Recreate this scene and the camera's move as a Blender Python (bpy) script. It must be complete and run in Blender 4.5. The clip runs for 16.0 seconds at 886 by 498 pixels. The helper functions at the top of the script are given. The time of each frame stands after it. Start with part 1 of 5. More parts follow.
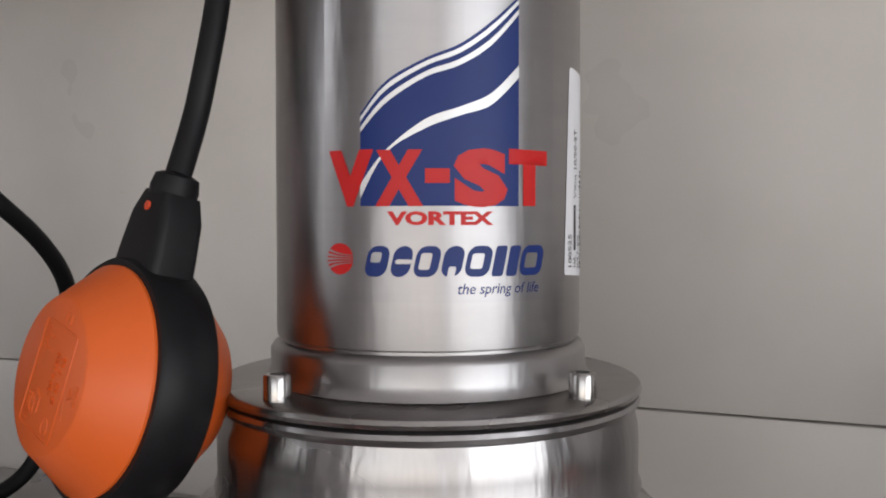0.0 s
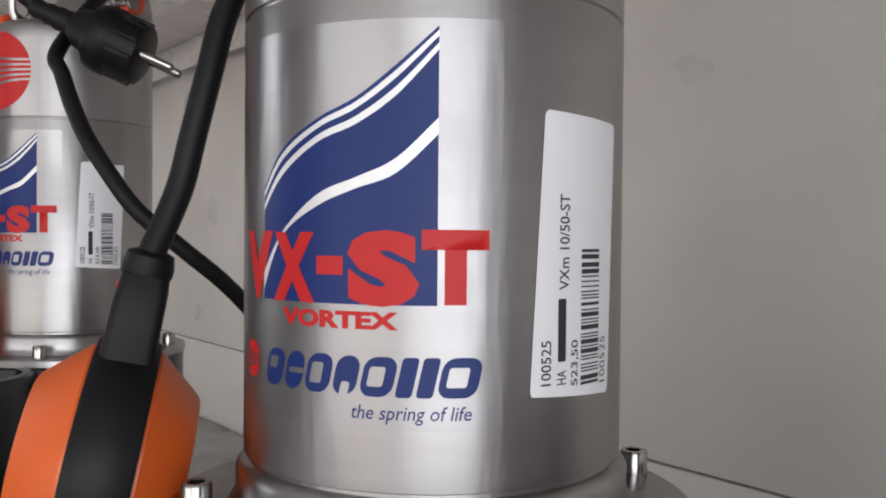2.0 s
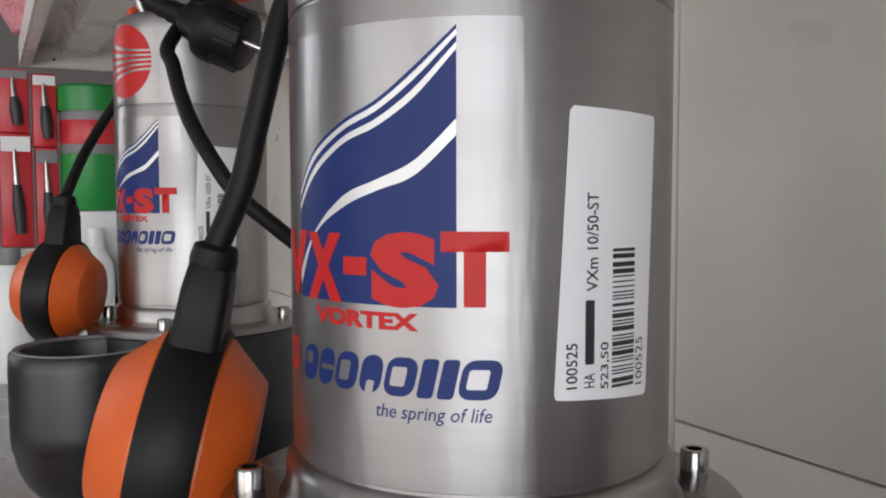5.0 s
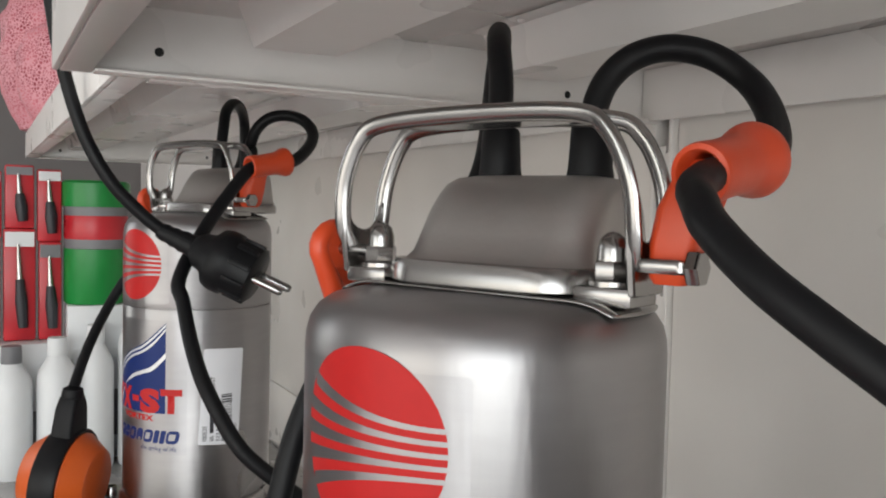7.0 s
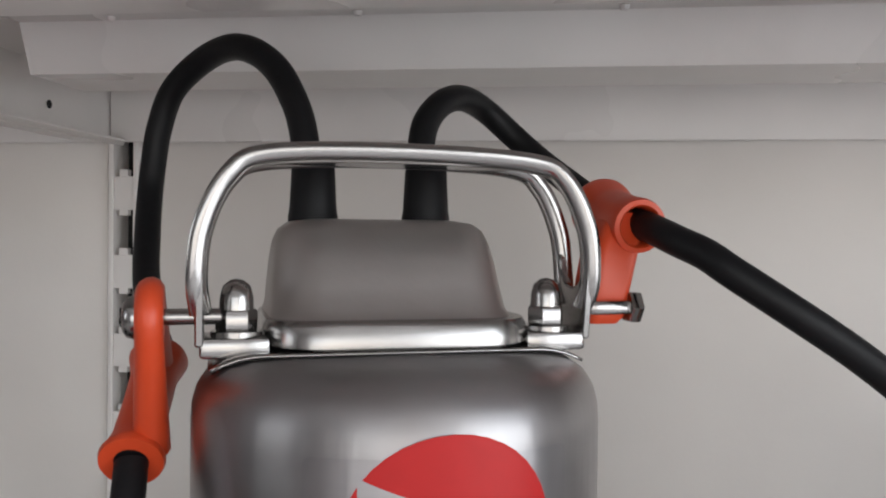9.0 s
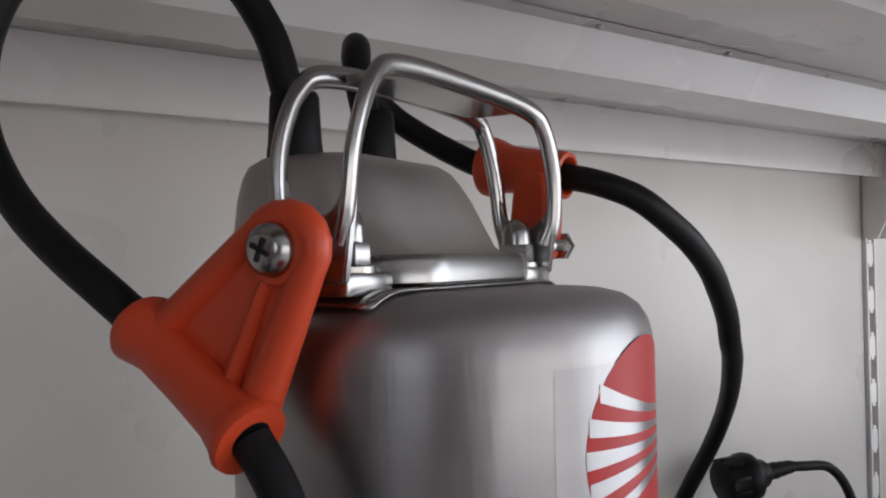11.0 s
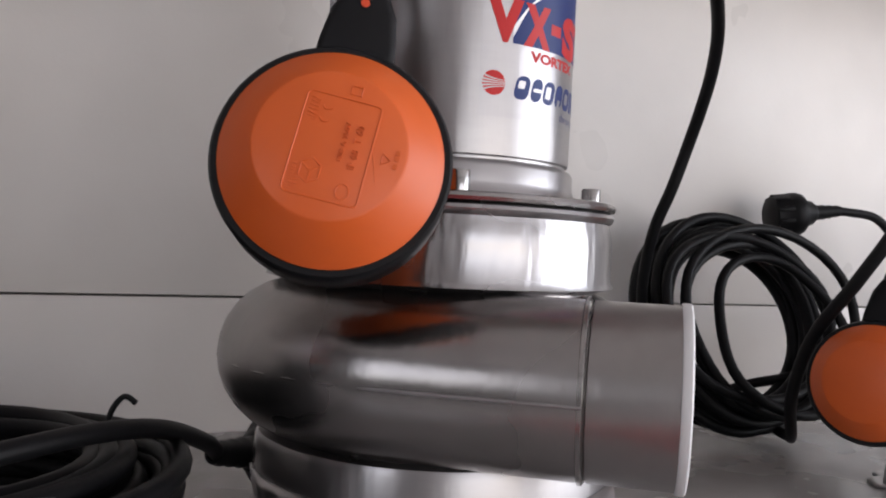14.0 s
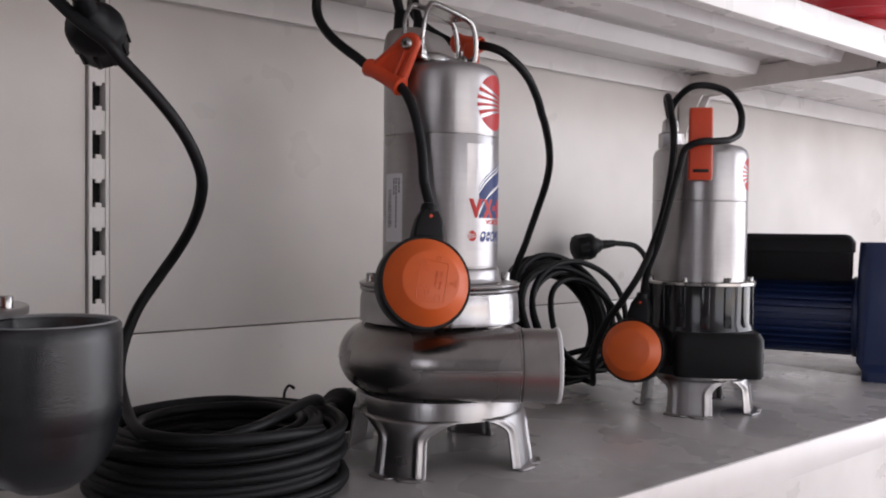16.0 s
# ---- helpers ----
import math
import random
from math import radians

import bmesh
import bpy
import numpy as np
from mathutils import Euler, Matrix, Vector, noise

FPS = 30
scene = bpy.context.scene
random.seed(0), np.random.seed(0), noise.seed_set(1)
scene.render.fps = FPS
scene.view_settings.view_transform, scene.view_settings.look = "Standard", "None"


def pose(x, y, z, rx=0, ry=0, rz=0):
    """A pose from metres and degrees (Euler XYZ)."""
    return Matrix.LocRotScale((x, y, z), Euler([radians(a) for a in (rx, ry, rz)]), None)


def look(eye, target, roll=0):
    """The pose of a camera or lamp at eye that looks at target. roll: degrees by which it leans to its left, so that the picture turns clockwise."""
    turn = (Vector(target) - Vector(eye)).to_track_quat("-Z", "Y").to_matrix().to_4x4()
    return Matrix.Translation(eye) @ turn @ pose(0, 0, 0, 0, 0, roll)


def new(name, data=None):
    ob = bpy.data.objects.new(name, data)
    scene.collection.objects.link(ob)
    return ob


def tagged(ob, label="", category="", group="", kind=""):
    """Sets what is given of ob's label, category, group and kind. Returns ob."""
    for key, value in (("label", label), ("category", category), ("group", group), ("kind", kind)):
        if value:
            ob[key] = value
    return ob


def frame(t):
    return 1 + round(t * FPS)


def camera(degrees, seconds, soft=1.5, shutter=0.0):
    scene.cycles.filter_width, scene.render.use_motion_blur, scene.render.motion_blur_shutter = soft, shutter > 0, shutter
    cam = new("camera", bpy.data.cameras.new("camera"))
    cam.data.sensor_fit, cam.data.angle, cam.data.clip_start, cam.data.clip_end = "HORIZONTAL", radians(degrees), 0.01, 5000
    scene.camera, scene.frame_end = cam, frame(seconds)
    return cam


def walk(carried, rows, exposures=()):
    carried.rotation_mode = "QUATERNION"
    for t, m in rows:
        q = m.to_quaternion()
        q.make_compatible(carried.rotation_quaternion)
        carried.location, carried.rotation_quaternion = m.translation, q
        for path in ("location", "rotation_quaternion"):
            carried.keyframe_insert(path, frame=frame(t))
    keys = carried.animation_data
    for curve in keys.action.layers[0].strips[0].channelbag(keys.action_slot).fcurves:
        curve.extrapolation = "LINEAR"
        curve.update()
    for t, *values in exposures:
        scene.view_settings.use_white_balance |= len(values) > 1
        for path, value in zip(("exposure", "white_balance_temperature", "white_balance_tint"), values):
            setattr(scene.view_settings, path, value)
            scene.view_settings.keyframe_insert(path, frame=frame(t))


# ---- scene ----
EXPO = [(0, -0.12, 6500, 11), (1.0, -0.2, 6450, 11), (1.6, 0.0, 6420, 11), (3.2, -0.05, 6400, 11), (5.3, -0.1, 6450, 10), (6.2, 0.0, 6500, 9), (7.0, 0.15, 6500, 7), (8.2, 0.15, 6400, 8), (10.3, -0.38, 6150, 12), (12.0, -0.40, 6150, 12), (13.0, -0.4, 6350, 17), (14.2, 0.15, 6350, 15), (15.2, 0.02, 6350, 16), (16, -0.16, 6350, 17)]
# camera
cam = camera(55.27, 16.0, soft=2.0)


def eye(x, y, z, tilt, roll, yaw):
    """Camera pose: tilt from straight down, roll about the view axis, yaw from +y."""
    return pose(x, y, z, tilt, 0, yaw) @ pose(0, 0, 0, 0, 0, roll)


walk(cam, [
    (0, eye(0.1239, -0.2928, 0.2247, 88.59, -0.04, 21.95)),
    (0.5, eye(0.2152, -0.2673, 0.2316, 89.09, 0.34, 38.41)),
    (1, eye(0.2151, -0.2205, 0.2358, 89.66, 0.61, 45.74)),
    (1.5, eye(0.1987, -0.1691, 0.2431, 89.38, 0.67, 48.69)),
    (2, eye(0.2047, -0.1558, 0.2487, 89.01, 0.47, 52.07)),
    (2.5, eye(0.2155, -0.1429, 0.2427, 88.68, 0.12, 57.2)),
    (3, eye(0.2188, -0.1262, 0.2386, 88.45, -0.22, 61.19)),
    (3.2, eye(0.2131, -0.1226, 0.2423, 88.25, -0.04, 61.6)),
    (4.2, eye(0.2185, -0.1265, 0.25, 87.2, 0, 61.8)),
    (5.3, eye(0.221, -0.1362, 0.2696, 86.45, 0.03, 61.67)),
    (5.5, eye(0.2234, -0.1491, 0.2903, 86.58, 0.42, 61.39)),
    (6, eye(0.2247, -0.1554, 0.3464, 87.01, 0.45, 61.57)),
    (6.5, eye(0.2226, -0.1495, 0.3875, 87.07, 2, 61.04)),
    (7, eye(0.2267, -0.1388, 0.4029, 87.2, 1.38, 61.5)),
    (7.5, eye(0.2283, -0.1381, 0.4043, 87.54, 1.8, 60.45)),
    (8, eye(0.2039, -0.1593, 0.411, 87.82, 2.15, 44.16)),
    (8.2, eye(0.1664, -0.1714, 0.4119, 88.1, 1.84, 34.73)),
    (9.2, eye(0.012, -0.24, 0.408, 89.2, 0.4, 0.5)),
    (10.3, eye(-0.1352, -0.1822, 0.4015, 90.28, -0.92, -34.91)),
    (10.5, eye(-0.1363, -0.1819, 0.4025, 90.57, -1.16, -35.93)),
    (11, eye(-0.1375, -0.1871, 0.3845, 90.8, -1.07, -36.39)),
    (11.5, eye(-0.1405, -0.2018, 0.3363, 90.74, 0.28, -36.53)),
    (12, eye(-0.146, -0.2171, 0.2783, 90.94, 1.18, -36.05)),
    (12.5, eye(-0.1502, -0.231, 0.2126, 91.04, 1.5, -35)),
    (13, eye(-0.144, -0.2449, 0.1646, 90.86, 1.9, -32.56)),
    (13.5, eye(-0.1285, -0.2867, 0.1366, 90.21, 2.56, -26.81)),
    (14, eye(-0.1691, -0.3522, 0.1504, 89.54, 2.82, -25.78)),
    (14.5, eye(-0.342, -0.465, 0.193, 89.48, 2.23, -34.16)),
    (15, eye(-0.4716, -0.5911, 0.2193, 89.18, 1.35, -38.45)),
    (15.5, eye(-0.5249, -0.6406, 0.2233, 88.6, 0.87, -38.64)),
    (16, eye(-0.5192, -0.6435, 0.223, 88.5, 0.63, -39.1)),
], exposures=EXPO)

# ---------------------------------------------------------------- light
world = bpy.data.worlds.new("world")
scene.world = world
world.use_nodes = True
wn = world.node_tree.nodes
sky = wn.new("ShaderNodeTexSky")
sky.sky_type, sky.sun_disc = "NISHITA", False
sky.sun_elevation, sky.sun_rotation = radians(38), radians(150)
world.node_tree.links.new(sky.outputs[0], wn["Background"].inputs[0])
wn["Background"].inputs[1].default_value = 0.10


def area(name, at, target, w, h, watts, colour=(1, 1, 1)):
    d = bpy.data.lights.new(name, "AREA")
    d.shape, d.size, d.size_y, d.energy, d.color = "RECTANGLE", w, h, watts, colour
    ob = new(name, d)
    ob.matrix_world = look(at, target)
    return ob


# daylight through the shop window and smaller side window, plus added front fill
area("window_light", (2.75, -1.90, 0.40), (0, -1.6, 0.35), 3.0, 2.0, 74, (0.965, 0.985, 1.0))
area("side_window_light", (-2.85, -2.1, 0.85), (0, -1.4, 0.6), 1.1, 1.2, 8, (1.0, 0.98, 0.965))
# unseen fill lamp added opposite the shelving to lift panels and undersides
area("shop_front_light", (0.75, -3.88, 0.30), (0.5, 0, 0.25), 3.4, 1.9, 42, (1.0, 0.985, 0.97))

# ---------------------------------------------------------------- materials


def mat(name, colour, rough=0.5, metal=0.0, grain=0.06, scale=60, bump=0.0, bump_scale=200, stretch=(1, 1, 1), rough_var=0.1, spec=0.5, stain=0.0, coat=0.0, brushed=0.0, ripple=0.0, stain_scale=14, stain_edge=(0.58, 0.75)):
    m = bpy.data.materials.new(name)
    m.use_nodes = True
    nt = m.node_tree
    n, l = nt.nodes, nt.links
    p = n["Principled BSDF"]
    tc = n.new("ShaderNodeTexCoord")
    mp = n.new("ShaderNodeMapping")
    mp.inputs["Scale"].default_value = stretch
    l.new(tc.outputs["Object"], mp.inputs[0])
    fine = n.new("ShaderNodeTexNoise")
    fine.inputs["Scale"].default_value, fine.inputs["Detail"].default_value = scale, 5
    l.new(mp.outputs[0], fine.inputs["Vector"])
    big = n.new("ShaderNodeTexNoise")
    big.inputs["Scale"].default_value, big.inputs["Detail"].default_value = 9, 3
    l.new(tc.outputs["Object"], big.inputs["Vector"])
    add = n.new("ShaderNodeMath")
    add.operation = "ADD"
    l.new(fine.outputs[0], add.inputs[0])
    l.new(big.outputs[0], add.inputs[1])
    ramp = n.new("ShaderNodeMapRange")
    ramp.inputs[1].default_value, ramp.inputs[2].default_value = 0.6, 1.4
    ramp.inputs[3].default_value, ramp.inputs[4].default_value = 1 - grain, 1 + grain
    l.new(add.outputs[0], ramp.inputs[0])
    mul = n.new("ShaderNodeVectorMath")
    mul.operation = "SCALE"
    mul.inputs[0].default_value = colour[:3]
    l.new(ramp.outputs[0], mul.inputs["Scale"])
    out = mul.outputs[0]
    if stain:
        st = n.new("ShaderNodeTexNoise")
        st.inputs["Scale"].default_value, st.inputs["Detail"].default_value = stain_scale, 8 if stain_scale > 8 else 2
        l.new(tc.outputs["Object"], st.inputs["Vector"])
        sr = n.new("ShaderNodeMapRange")
        sr.inputs[1].default_value, sr.inputs[2].default_value = stain_edge
        sr.inputs[4].default_value = stain
        l.new(st.outputs[0], sr.inputs[0])
        mx = n.new("ShaderNodeMix")
        mx.data_type = "RGBA"
        mx.inputs["B"].default_value = (colour[0] * 0.5, colour[1] * 0.45, colour[2] * 0.4, 1)
        l.new(sr.outputs[0], mx.inputs["Factor"])
        l.new(out, mx.inputs["A"])
        out = mx.outputs["Result"]
    l.new(out, p.inputs["Base Color"])
    rr = n.new("ShaderNodeMapRange")
    rr.inputs[1].default_value, rr.inputs[2].default_value = 0.3, 0.7
    rr.inputs[3].default_value, rr.inputs[4].default_value = max(0.02, rough - rough_var), min(1, rough + rough_var)
    l.new(big.outputs[0], rr.inputs[0])
    l.new(rr.outputs[0], p.inputs["Roughness"])
    p.inputs["Metallic"].default_value = metal
    p.inputs["Specular IOR Level"].default_value = spec
    p.inputs["Coat Weight"].default_value = coat
    if brushed:
        tg = n.new("ShaderNodeTangent")
        tg.direction_type, tg.axis = "RADIAL", "Z"
        p.inputs["Anisotropic"].default_value, p.inputs["Anisotropic Rotation"].default_value = brushed, 0.25
        l.new(tg.outputs[0], p.inputs["Tangent"])
    if bump:
        bn = n.new("ShaderNodeTexNoise")
        bn.inputs["Scale"].default_value, bn.inputs["Detail"].default_value = bump_scale, 4
        l.new(mp.outputs[0], bn.inputs["Vector"])
        b = n.new("ShaderNodeBump")
        b.inputs["Strength"].default_value, b.inputs["Distance"].default_value = bump, 0.002
        l.new(bn.outputs[0], b.inputs["Height"])
        l.new(b.outputs[0], p.inputs["Normal"])
        if ripple:
            up = n.new("ShaderNodeMapping")
            up.inputs["Scale"].default_value = (1, 1, 0.16)
            l.new(tc.outputs["Object"], up.inputs[0])
            rn = n.new("ShaderNodeTexNoise")
            rn.inputs["Scale"].default_value, rn.inputs["Detail"].default_value = 90, 3
            l.new(up.outputs[0], rn.inputs["Vector"])
            rb = n.new("ShaderNodeBump")
            rb.inputs["Strength"].default_value, rb.inputs["Distance"].default_value = ripple, 0.002
            l.new(rn.outputs[0], rb.inputs["Height"])
            l.new(rb.outputs[0], b.inputs["Normal"])
    return m


STEEL = mat("brushed_steel", (0.375, 0.363, 0.366), 0.37, 1.0, 0.06, 40, 0.02, 60, (1, 1, 5), 0.13, 0.5, 0.22, brushed=0.55, ripple=0.20)
STEEL_DULL = mat("dull_steel", (0.335, 0.318, 0.312), 0.30, 1.0, 0.14, 50, 0.06, 120, (1, 1, 1), 0.10, 0.5, 0.30, ripple=0.14)
NECK = mat("uneven_steel", (0.375, 0.363, 0.366), 0.36, 1.0, 0.08, 40, 0.03, 60, (1, 1, 1), 0.14, 0.5, 0.25, brushed=0.4, ripple=0.45)
COVER = mat("matt_steel", (0.50, 0.475, 0.46), 0.44, 1.0, 0.08, 50, 0.05, 300, (1, 1, 1), 0.06)
CHROME = mat("polished_steel", (0.37, 0.358, 0.35), 0.22, 1.0, 0.04, 60, 0.02, 80, (1, 1, 1), 0.06)
RUBBER = mat("black_rubber", (0.006, 0.006, 0.007), 0.50, 0, 0.2, 90, 0.05, 300, (1, 1, 1), 0.08, 0.22)
BLACK = mat("black_plastic", (0.006, 0.006, 0.007), 0.46, 0, 0.15, 90, 0.03, 400, (1, 1, 1), 0.08, 0.2)
IRON = mat("black_painted_iron", (0.007, 0.008, 0.010), 0.24, 0, 0.2, 120, 0.22, 950, (1, 1, 1), 0.05, 0.6)
ORANGE = mat("orange_plastic", (0.62, 0.103, 0.013), 0.42, 0, 0.05, 60, 0.02, 200, (1, 1, 1), 0.08)
REDORANGE = mat("red_orange_plastic", (0.60, 0.062, 0.016), 0.40, 0, 0.05, 60, 0.02, 200, (1, 1, 1), 0.08)
WHITE_METAL = mat("cream_painted_metal", (0.79, 0.76, 0.74), 0.31, 0, 0.04, 25, 0.04, 300, (1, 1, 1), 0.08, 0.45, 0.10)
PANEL = mat("soiled_cream_panel", (0.77, 0.735, 0.705), 0.36, 0, 0.05, 12, 0.05, 240, (1, 1, 1), 0.10, 0.45, 0.30, stain_scale=5, stain_edge=(0.40, 0.85))
SHELF = mat("grey_painted_shelf", (0.36, 0.345, 0.34), 0.27, 0, 0.10, 30, 0.06, 160, (1, 1, 1), 0.13, 0.5, 0.45)
BLUE_PAINT = mat("blue_paint", (0.009, 0.022, 0.085), 0.38, 0, 0.08, 60, 0.06, 300)
# near-black that paints in the shade of holes and slots
GAP_SHADE = mat("gap_shade", (0.01, 0.01, 0.01), 0.8)

# ---------------------------------------------------------------- mesh helpers


def part(name, bm, material, parent=None, label="", smooth=40):
    me = bpy.data.meshes.new(name)
    bm.normal_update()
    if smooth:
        for f in bm.faces:
            f.smooth = True
        for e in bm.edges:
            if len(e.link_faces) == 2 and e.calc_face_angle(0) > radians(smooth):
                e.smooth = False
    bm.to_mesh(me)
    bm.free()
    me.materials.append(material)
    ob = new(name, me)
    if parent:
        ob.parent = parent
    if label:
        ob["label"] = label
    return ob


def lathe(profile, n=64, bm=None, m=None, closed=False):
    """Turns (radius, height) pairs round the z axis."""
    bm = bm or bmesh.new()
    m = m or Matrix()
    rings = []
    for r, z in profile:
        if r < 1e-6:
            rings.append([bm.verts.new(m @ Vector((0, 0, z)))])
        else:
            rings.append([bm.verts.new(m @ Vector((r * math.cos(2 * math.pi * i / n), r * math.sin(2 * math.pi * i / n), z))) for i in range(n)])
    pairs = list(zip(rings, rings[1:]))
    if closed:
        pairs.append((rings[-1], rings[0]))
    for a, b in pairs:
        for i in range(n):
            j = (i + 1) % n
            if len(a) == 1 and len(b) == 1:
                continue
            if len(a) == 1:
                bm.faces.new((a[0], b[j], b[i]))
            elif len(b) == 1:
                bm.faces.new((a[i], a[j], b[0]))
            else:
                bm.faces.new((a[i], a[j], b[j], b[i]))
    return bm


def box(x0, x1, y0, y1, z0, z1, bevel=0.0, bm=None, m=None, seg=2):
    own = bmesh.new()
    bmesh.ops.create_cube(own, size=1, matrix=Matrix.LocRotScale(((x0 + x1) / 2, (y0 + y1) / 2, (z0 + z1) / 2), None, (x1 - x0, y1 - y0, z1 - z0)))
    if bevel:
        bmesh.ops.bevel(own, geom=own.edges[:], offset=bevel, segments=seg, affect="EDGES", profile=0.5)
    return merge(own, bm, m)


def merge(own, bm=None, m=None):
    if m is not None:
        own.transform(m)
    if bm is None:
        return own
    me = bpy.data.meshes.new("tmp")
    own.to_mesh(me)
    own.free()
    bm.from_mesh(me)
    bpy.data.meshes.remove(me)
    return bm


def spline(points, steps=10, closed=False):
    """A smooth line through the points."""
    p = [Vector(q) for q in points]
    n = len(p)
    out = []
    for i in range(n if closed else n - 1):
        if closed:
            a, b, c, d = p[i - 1], p[i], p[(i + 1) % n], p[(i + 2) % n]
        else:
            a, b, c, d = p[max(i - 1, 0)], p[i], p[i + 1], p[min(i + 2, n - 1)]
        for k in range(steps):
            t = k / steps
            out.append(0.5 * ((2 * b) + (c - a) * t + (2 * a - 5 * b + 4 * c - d) * t * t + (3 * b - 3 * c + d - a) * t ** 3))
    if not closed:
        out.append(p[-1])
    return out


def tube(line, r, n=14, bm=None, cap=True, closed=False, flat=1.0, up=None):
    """Sweeps a round (or flattened) section along a line; r is a number or one for each point."""
    bm = bm or bmesh.new()
    line = [Vector(q) for q in line]
    rr = r if isinstance(r, (list, tuple)) else [r] * len(line)
    rings = []
    side = None
    for i, q in enumerate(line):
        if closed:
            d = line[(i + 1) % len(line)] - line[i - 1]
        else:
            d = line[min(i + 1, len(line) - 1)] - line[max(i - 1, 0)]
        d.normalize()
        if up is not None:
            side = d.cross(Vector(up)).normalized()
        elif side is None:
            side = d.orthogonal().normalized()
        else:
            side = (side - d * side.dot(d)).normalized()
        other = d.cross(side)
        rings.append([bm.verts.new(q + rr[i] * (side * math.cos(2 * math.pi * k / n) + other * flat * math.sin(2 * math.pi * k / n))) for k in range(n)])
    for a, b in list(zip(rings, rings[1:])) + ([(rings[-1], rings[0])] if closed else []):
        for k in range(n):
            bm.faces.new((a[k], a[(k + 1) % n], b[(k + 1) % n], b[k]))
    if cap and not closed:
        bm.faces.new(rings[0][::-1])
        bm.faces.new(rings[-1])
    return bm


def thing(name, at=(0, 0, 0), label="", category="", group="", rz=0):
    ob = new(name)
    ob.empty_display_size = 0.02
    ob.matrix_world = pose(*at, 0, 0, rz)
    return tagged(ob, label, category, group)


INK_BLUE = mat("blue_print", (0.007, 0.022, 0.125), 0.40, 0, 0.06, 200, spec=0.25)
INK_RED = mat("red_print", (0.45, 0.014, 0.014), 0.40, 0, 0.06, 200, spec=0.25)
INK_WHITE = mat("white_print", (0.66, 0.66, 0.67), 0.35, 0.3, 0.05, 200)
INK_GREY = mat("faded_print", (0.16, 0.16, 0.17), 0.5, 0, 0.25, 200)
INK_BLACK = mat("black_print", (0.02, 0.02, 0.025), 0.5, 0, 0.1, 200)
FILM = mat("clear_film", (0.358, 0.348, 0.354), 0.37, 1.0, 0.06, 40, 0.02, 60, (1, 1, 5), 0.13, brushed=0.55, ripple=0.18)
PAPER = mat("label_paper", (0.74, 0.74, 0.77), 0.55, 0, 0.03, 60)
WHITE_PLASTIC = mat("white_plastic", (0.72, 0.73, 0.74), 0.4, 0, 0.05, 20)
GREEN = mat("green_plastic", (0.01, 0.22, 0.04), 0.4, 0, 0.1, 20)
RED = mat("red_packaging", (0.50, 0.02, 0.03), 0.35, 0, 0.25, 12)
PINK = mat("pink_netting", (0.55, 0.16, 0.19), 0.6, 0, 0.45, 30)


def net_pattern(m, hole, thread):
    """Dark holes between light threads, over the red goods inside."""
    n, l = m.node_tree.nodes, m.node_tree.links
    tc = n.new("ShaderNodeTexCoord")
    v = n.new("ShaderNodeTexVoronoi")
    v.feature = "DISTANCE_TO_EDGE"
    v.inputs["Scale"].default_value = 230
    l.new(tc.outputs["Object"], v.inputs["Vector"])
    edge = n.new("ShaderNodeMapRange")
    edge.inputs[1].default_value, edge.inputs[2].default_value = 0.10, 0.22
    l.new(v.outputs["Distance"], edge.inputs[0])
    folds = n.new("ShaderNodeTexNoise")
    folds.inputs["Scale"].default_value, folds.inputs["Detail"].default_value = 26, 4
    l.new(tc.outputs["Object"], folds.inputs["Vector"])
    deep = n.new("ShaderNodeMapRange")
    deep.inputs[1].default_value, deep.inputs[2].default_value = 0.40, 0.62
    l.new(folds.outputs[0], deep.inputs[0])
    inner = n.new("ShaderNodeMix")
    inner.data_type = "RGBA"
    inner.inputs["A"].default_value, inner.inputs["B"].default_value = hole
    l.new(deep.outputs[0], inner.inputs["Factor"])
    mx = n.new("ShaderNodeMix")
    mx.data_type = "RGBA"
    mx.inputs["A"].default_value = thread
    l.new(edge.outputs[0], mx.inputs["Factor"])
    l.new(inner.outputs["Result"], mx.inputs["B"])
    l.new(mx.outputs["Result"], n["Principled BSDF"].inputs["Base Color"])


net_pattern(PINK, ((0.22, 0.012, 0.03, 1), (0.55, 0.14, 0.18, 1)), (0.60, 0.27, 0.31, 1))
GREY = mat("grey_card", (0.18, 0.18, 0.19), 0.5, 0, 0.3, 15)
WALL_PAINT = mat("shop_wall_paint", (0.64, 0.615, 0.605), 0.7, 0, 0.05, 4)
FLOOR = mat("shop_floor", (0.55, 0.535, 0.515), 0.4, 0, 0.12, 6)

# ---------------------------------------------------------------- setting
WALL_Y, FRONT_Y = 0.292, -0.195
POSTS = (-1.271, -0.235, 0.804, 1.841)
SEAM = 0.1012


def setting(name, bm, material, label, category):
    return tagged(part(name, bm, material), label, category, kind="structure")


wall = new("wall_back")
tagged(wall, "cream painted metal back panels of the shelving", "wall", kind="structure")
for x0, x1 in zip(POSTS, POSTS[1:]):
    for z0, z1 in ((-0.6, -0.2), (-0.198, SEAM - 0.0007), (SEAM + 0.0007, 0.80), (0.802, 1.4)):
        part("panel", box(x0 + 0.0125, x1 - 0.0125, WALL_Y, WALL_Y + 0.012, z0, z1, 0.0012), PANEL, wall)


def rung_mesh():
    bm = box(-0.0067, 0.0067, -0.003, 0.001, -0.0115, 0.0105, 0.0006)
    for e in (0.0105, -0.0150):
        box(-0.0030, 0.0030, -0.003, 0.001, e, e + 0.0045, 0.0, bm)
    me = bpy.data.meshes.new("rung")
    bm.to_mesh(me)
    bm.free()
    me.materials.append(WHITE_METAL)
    return me


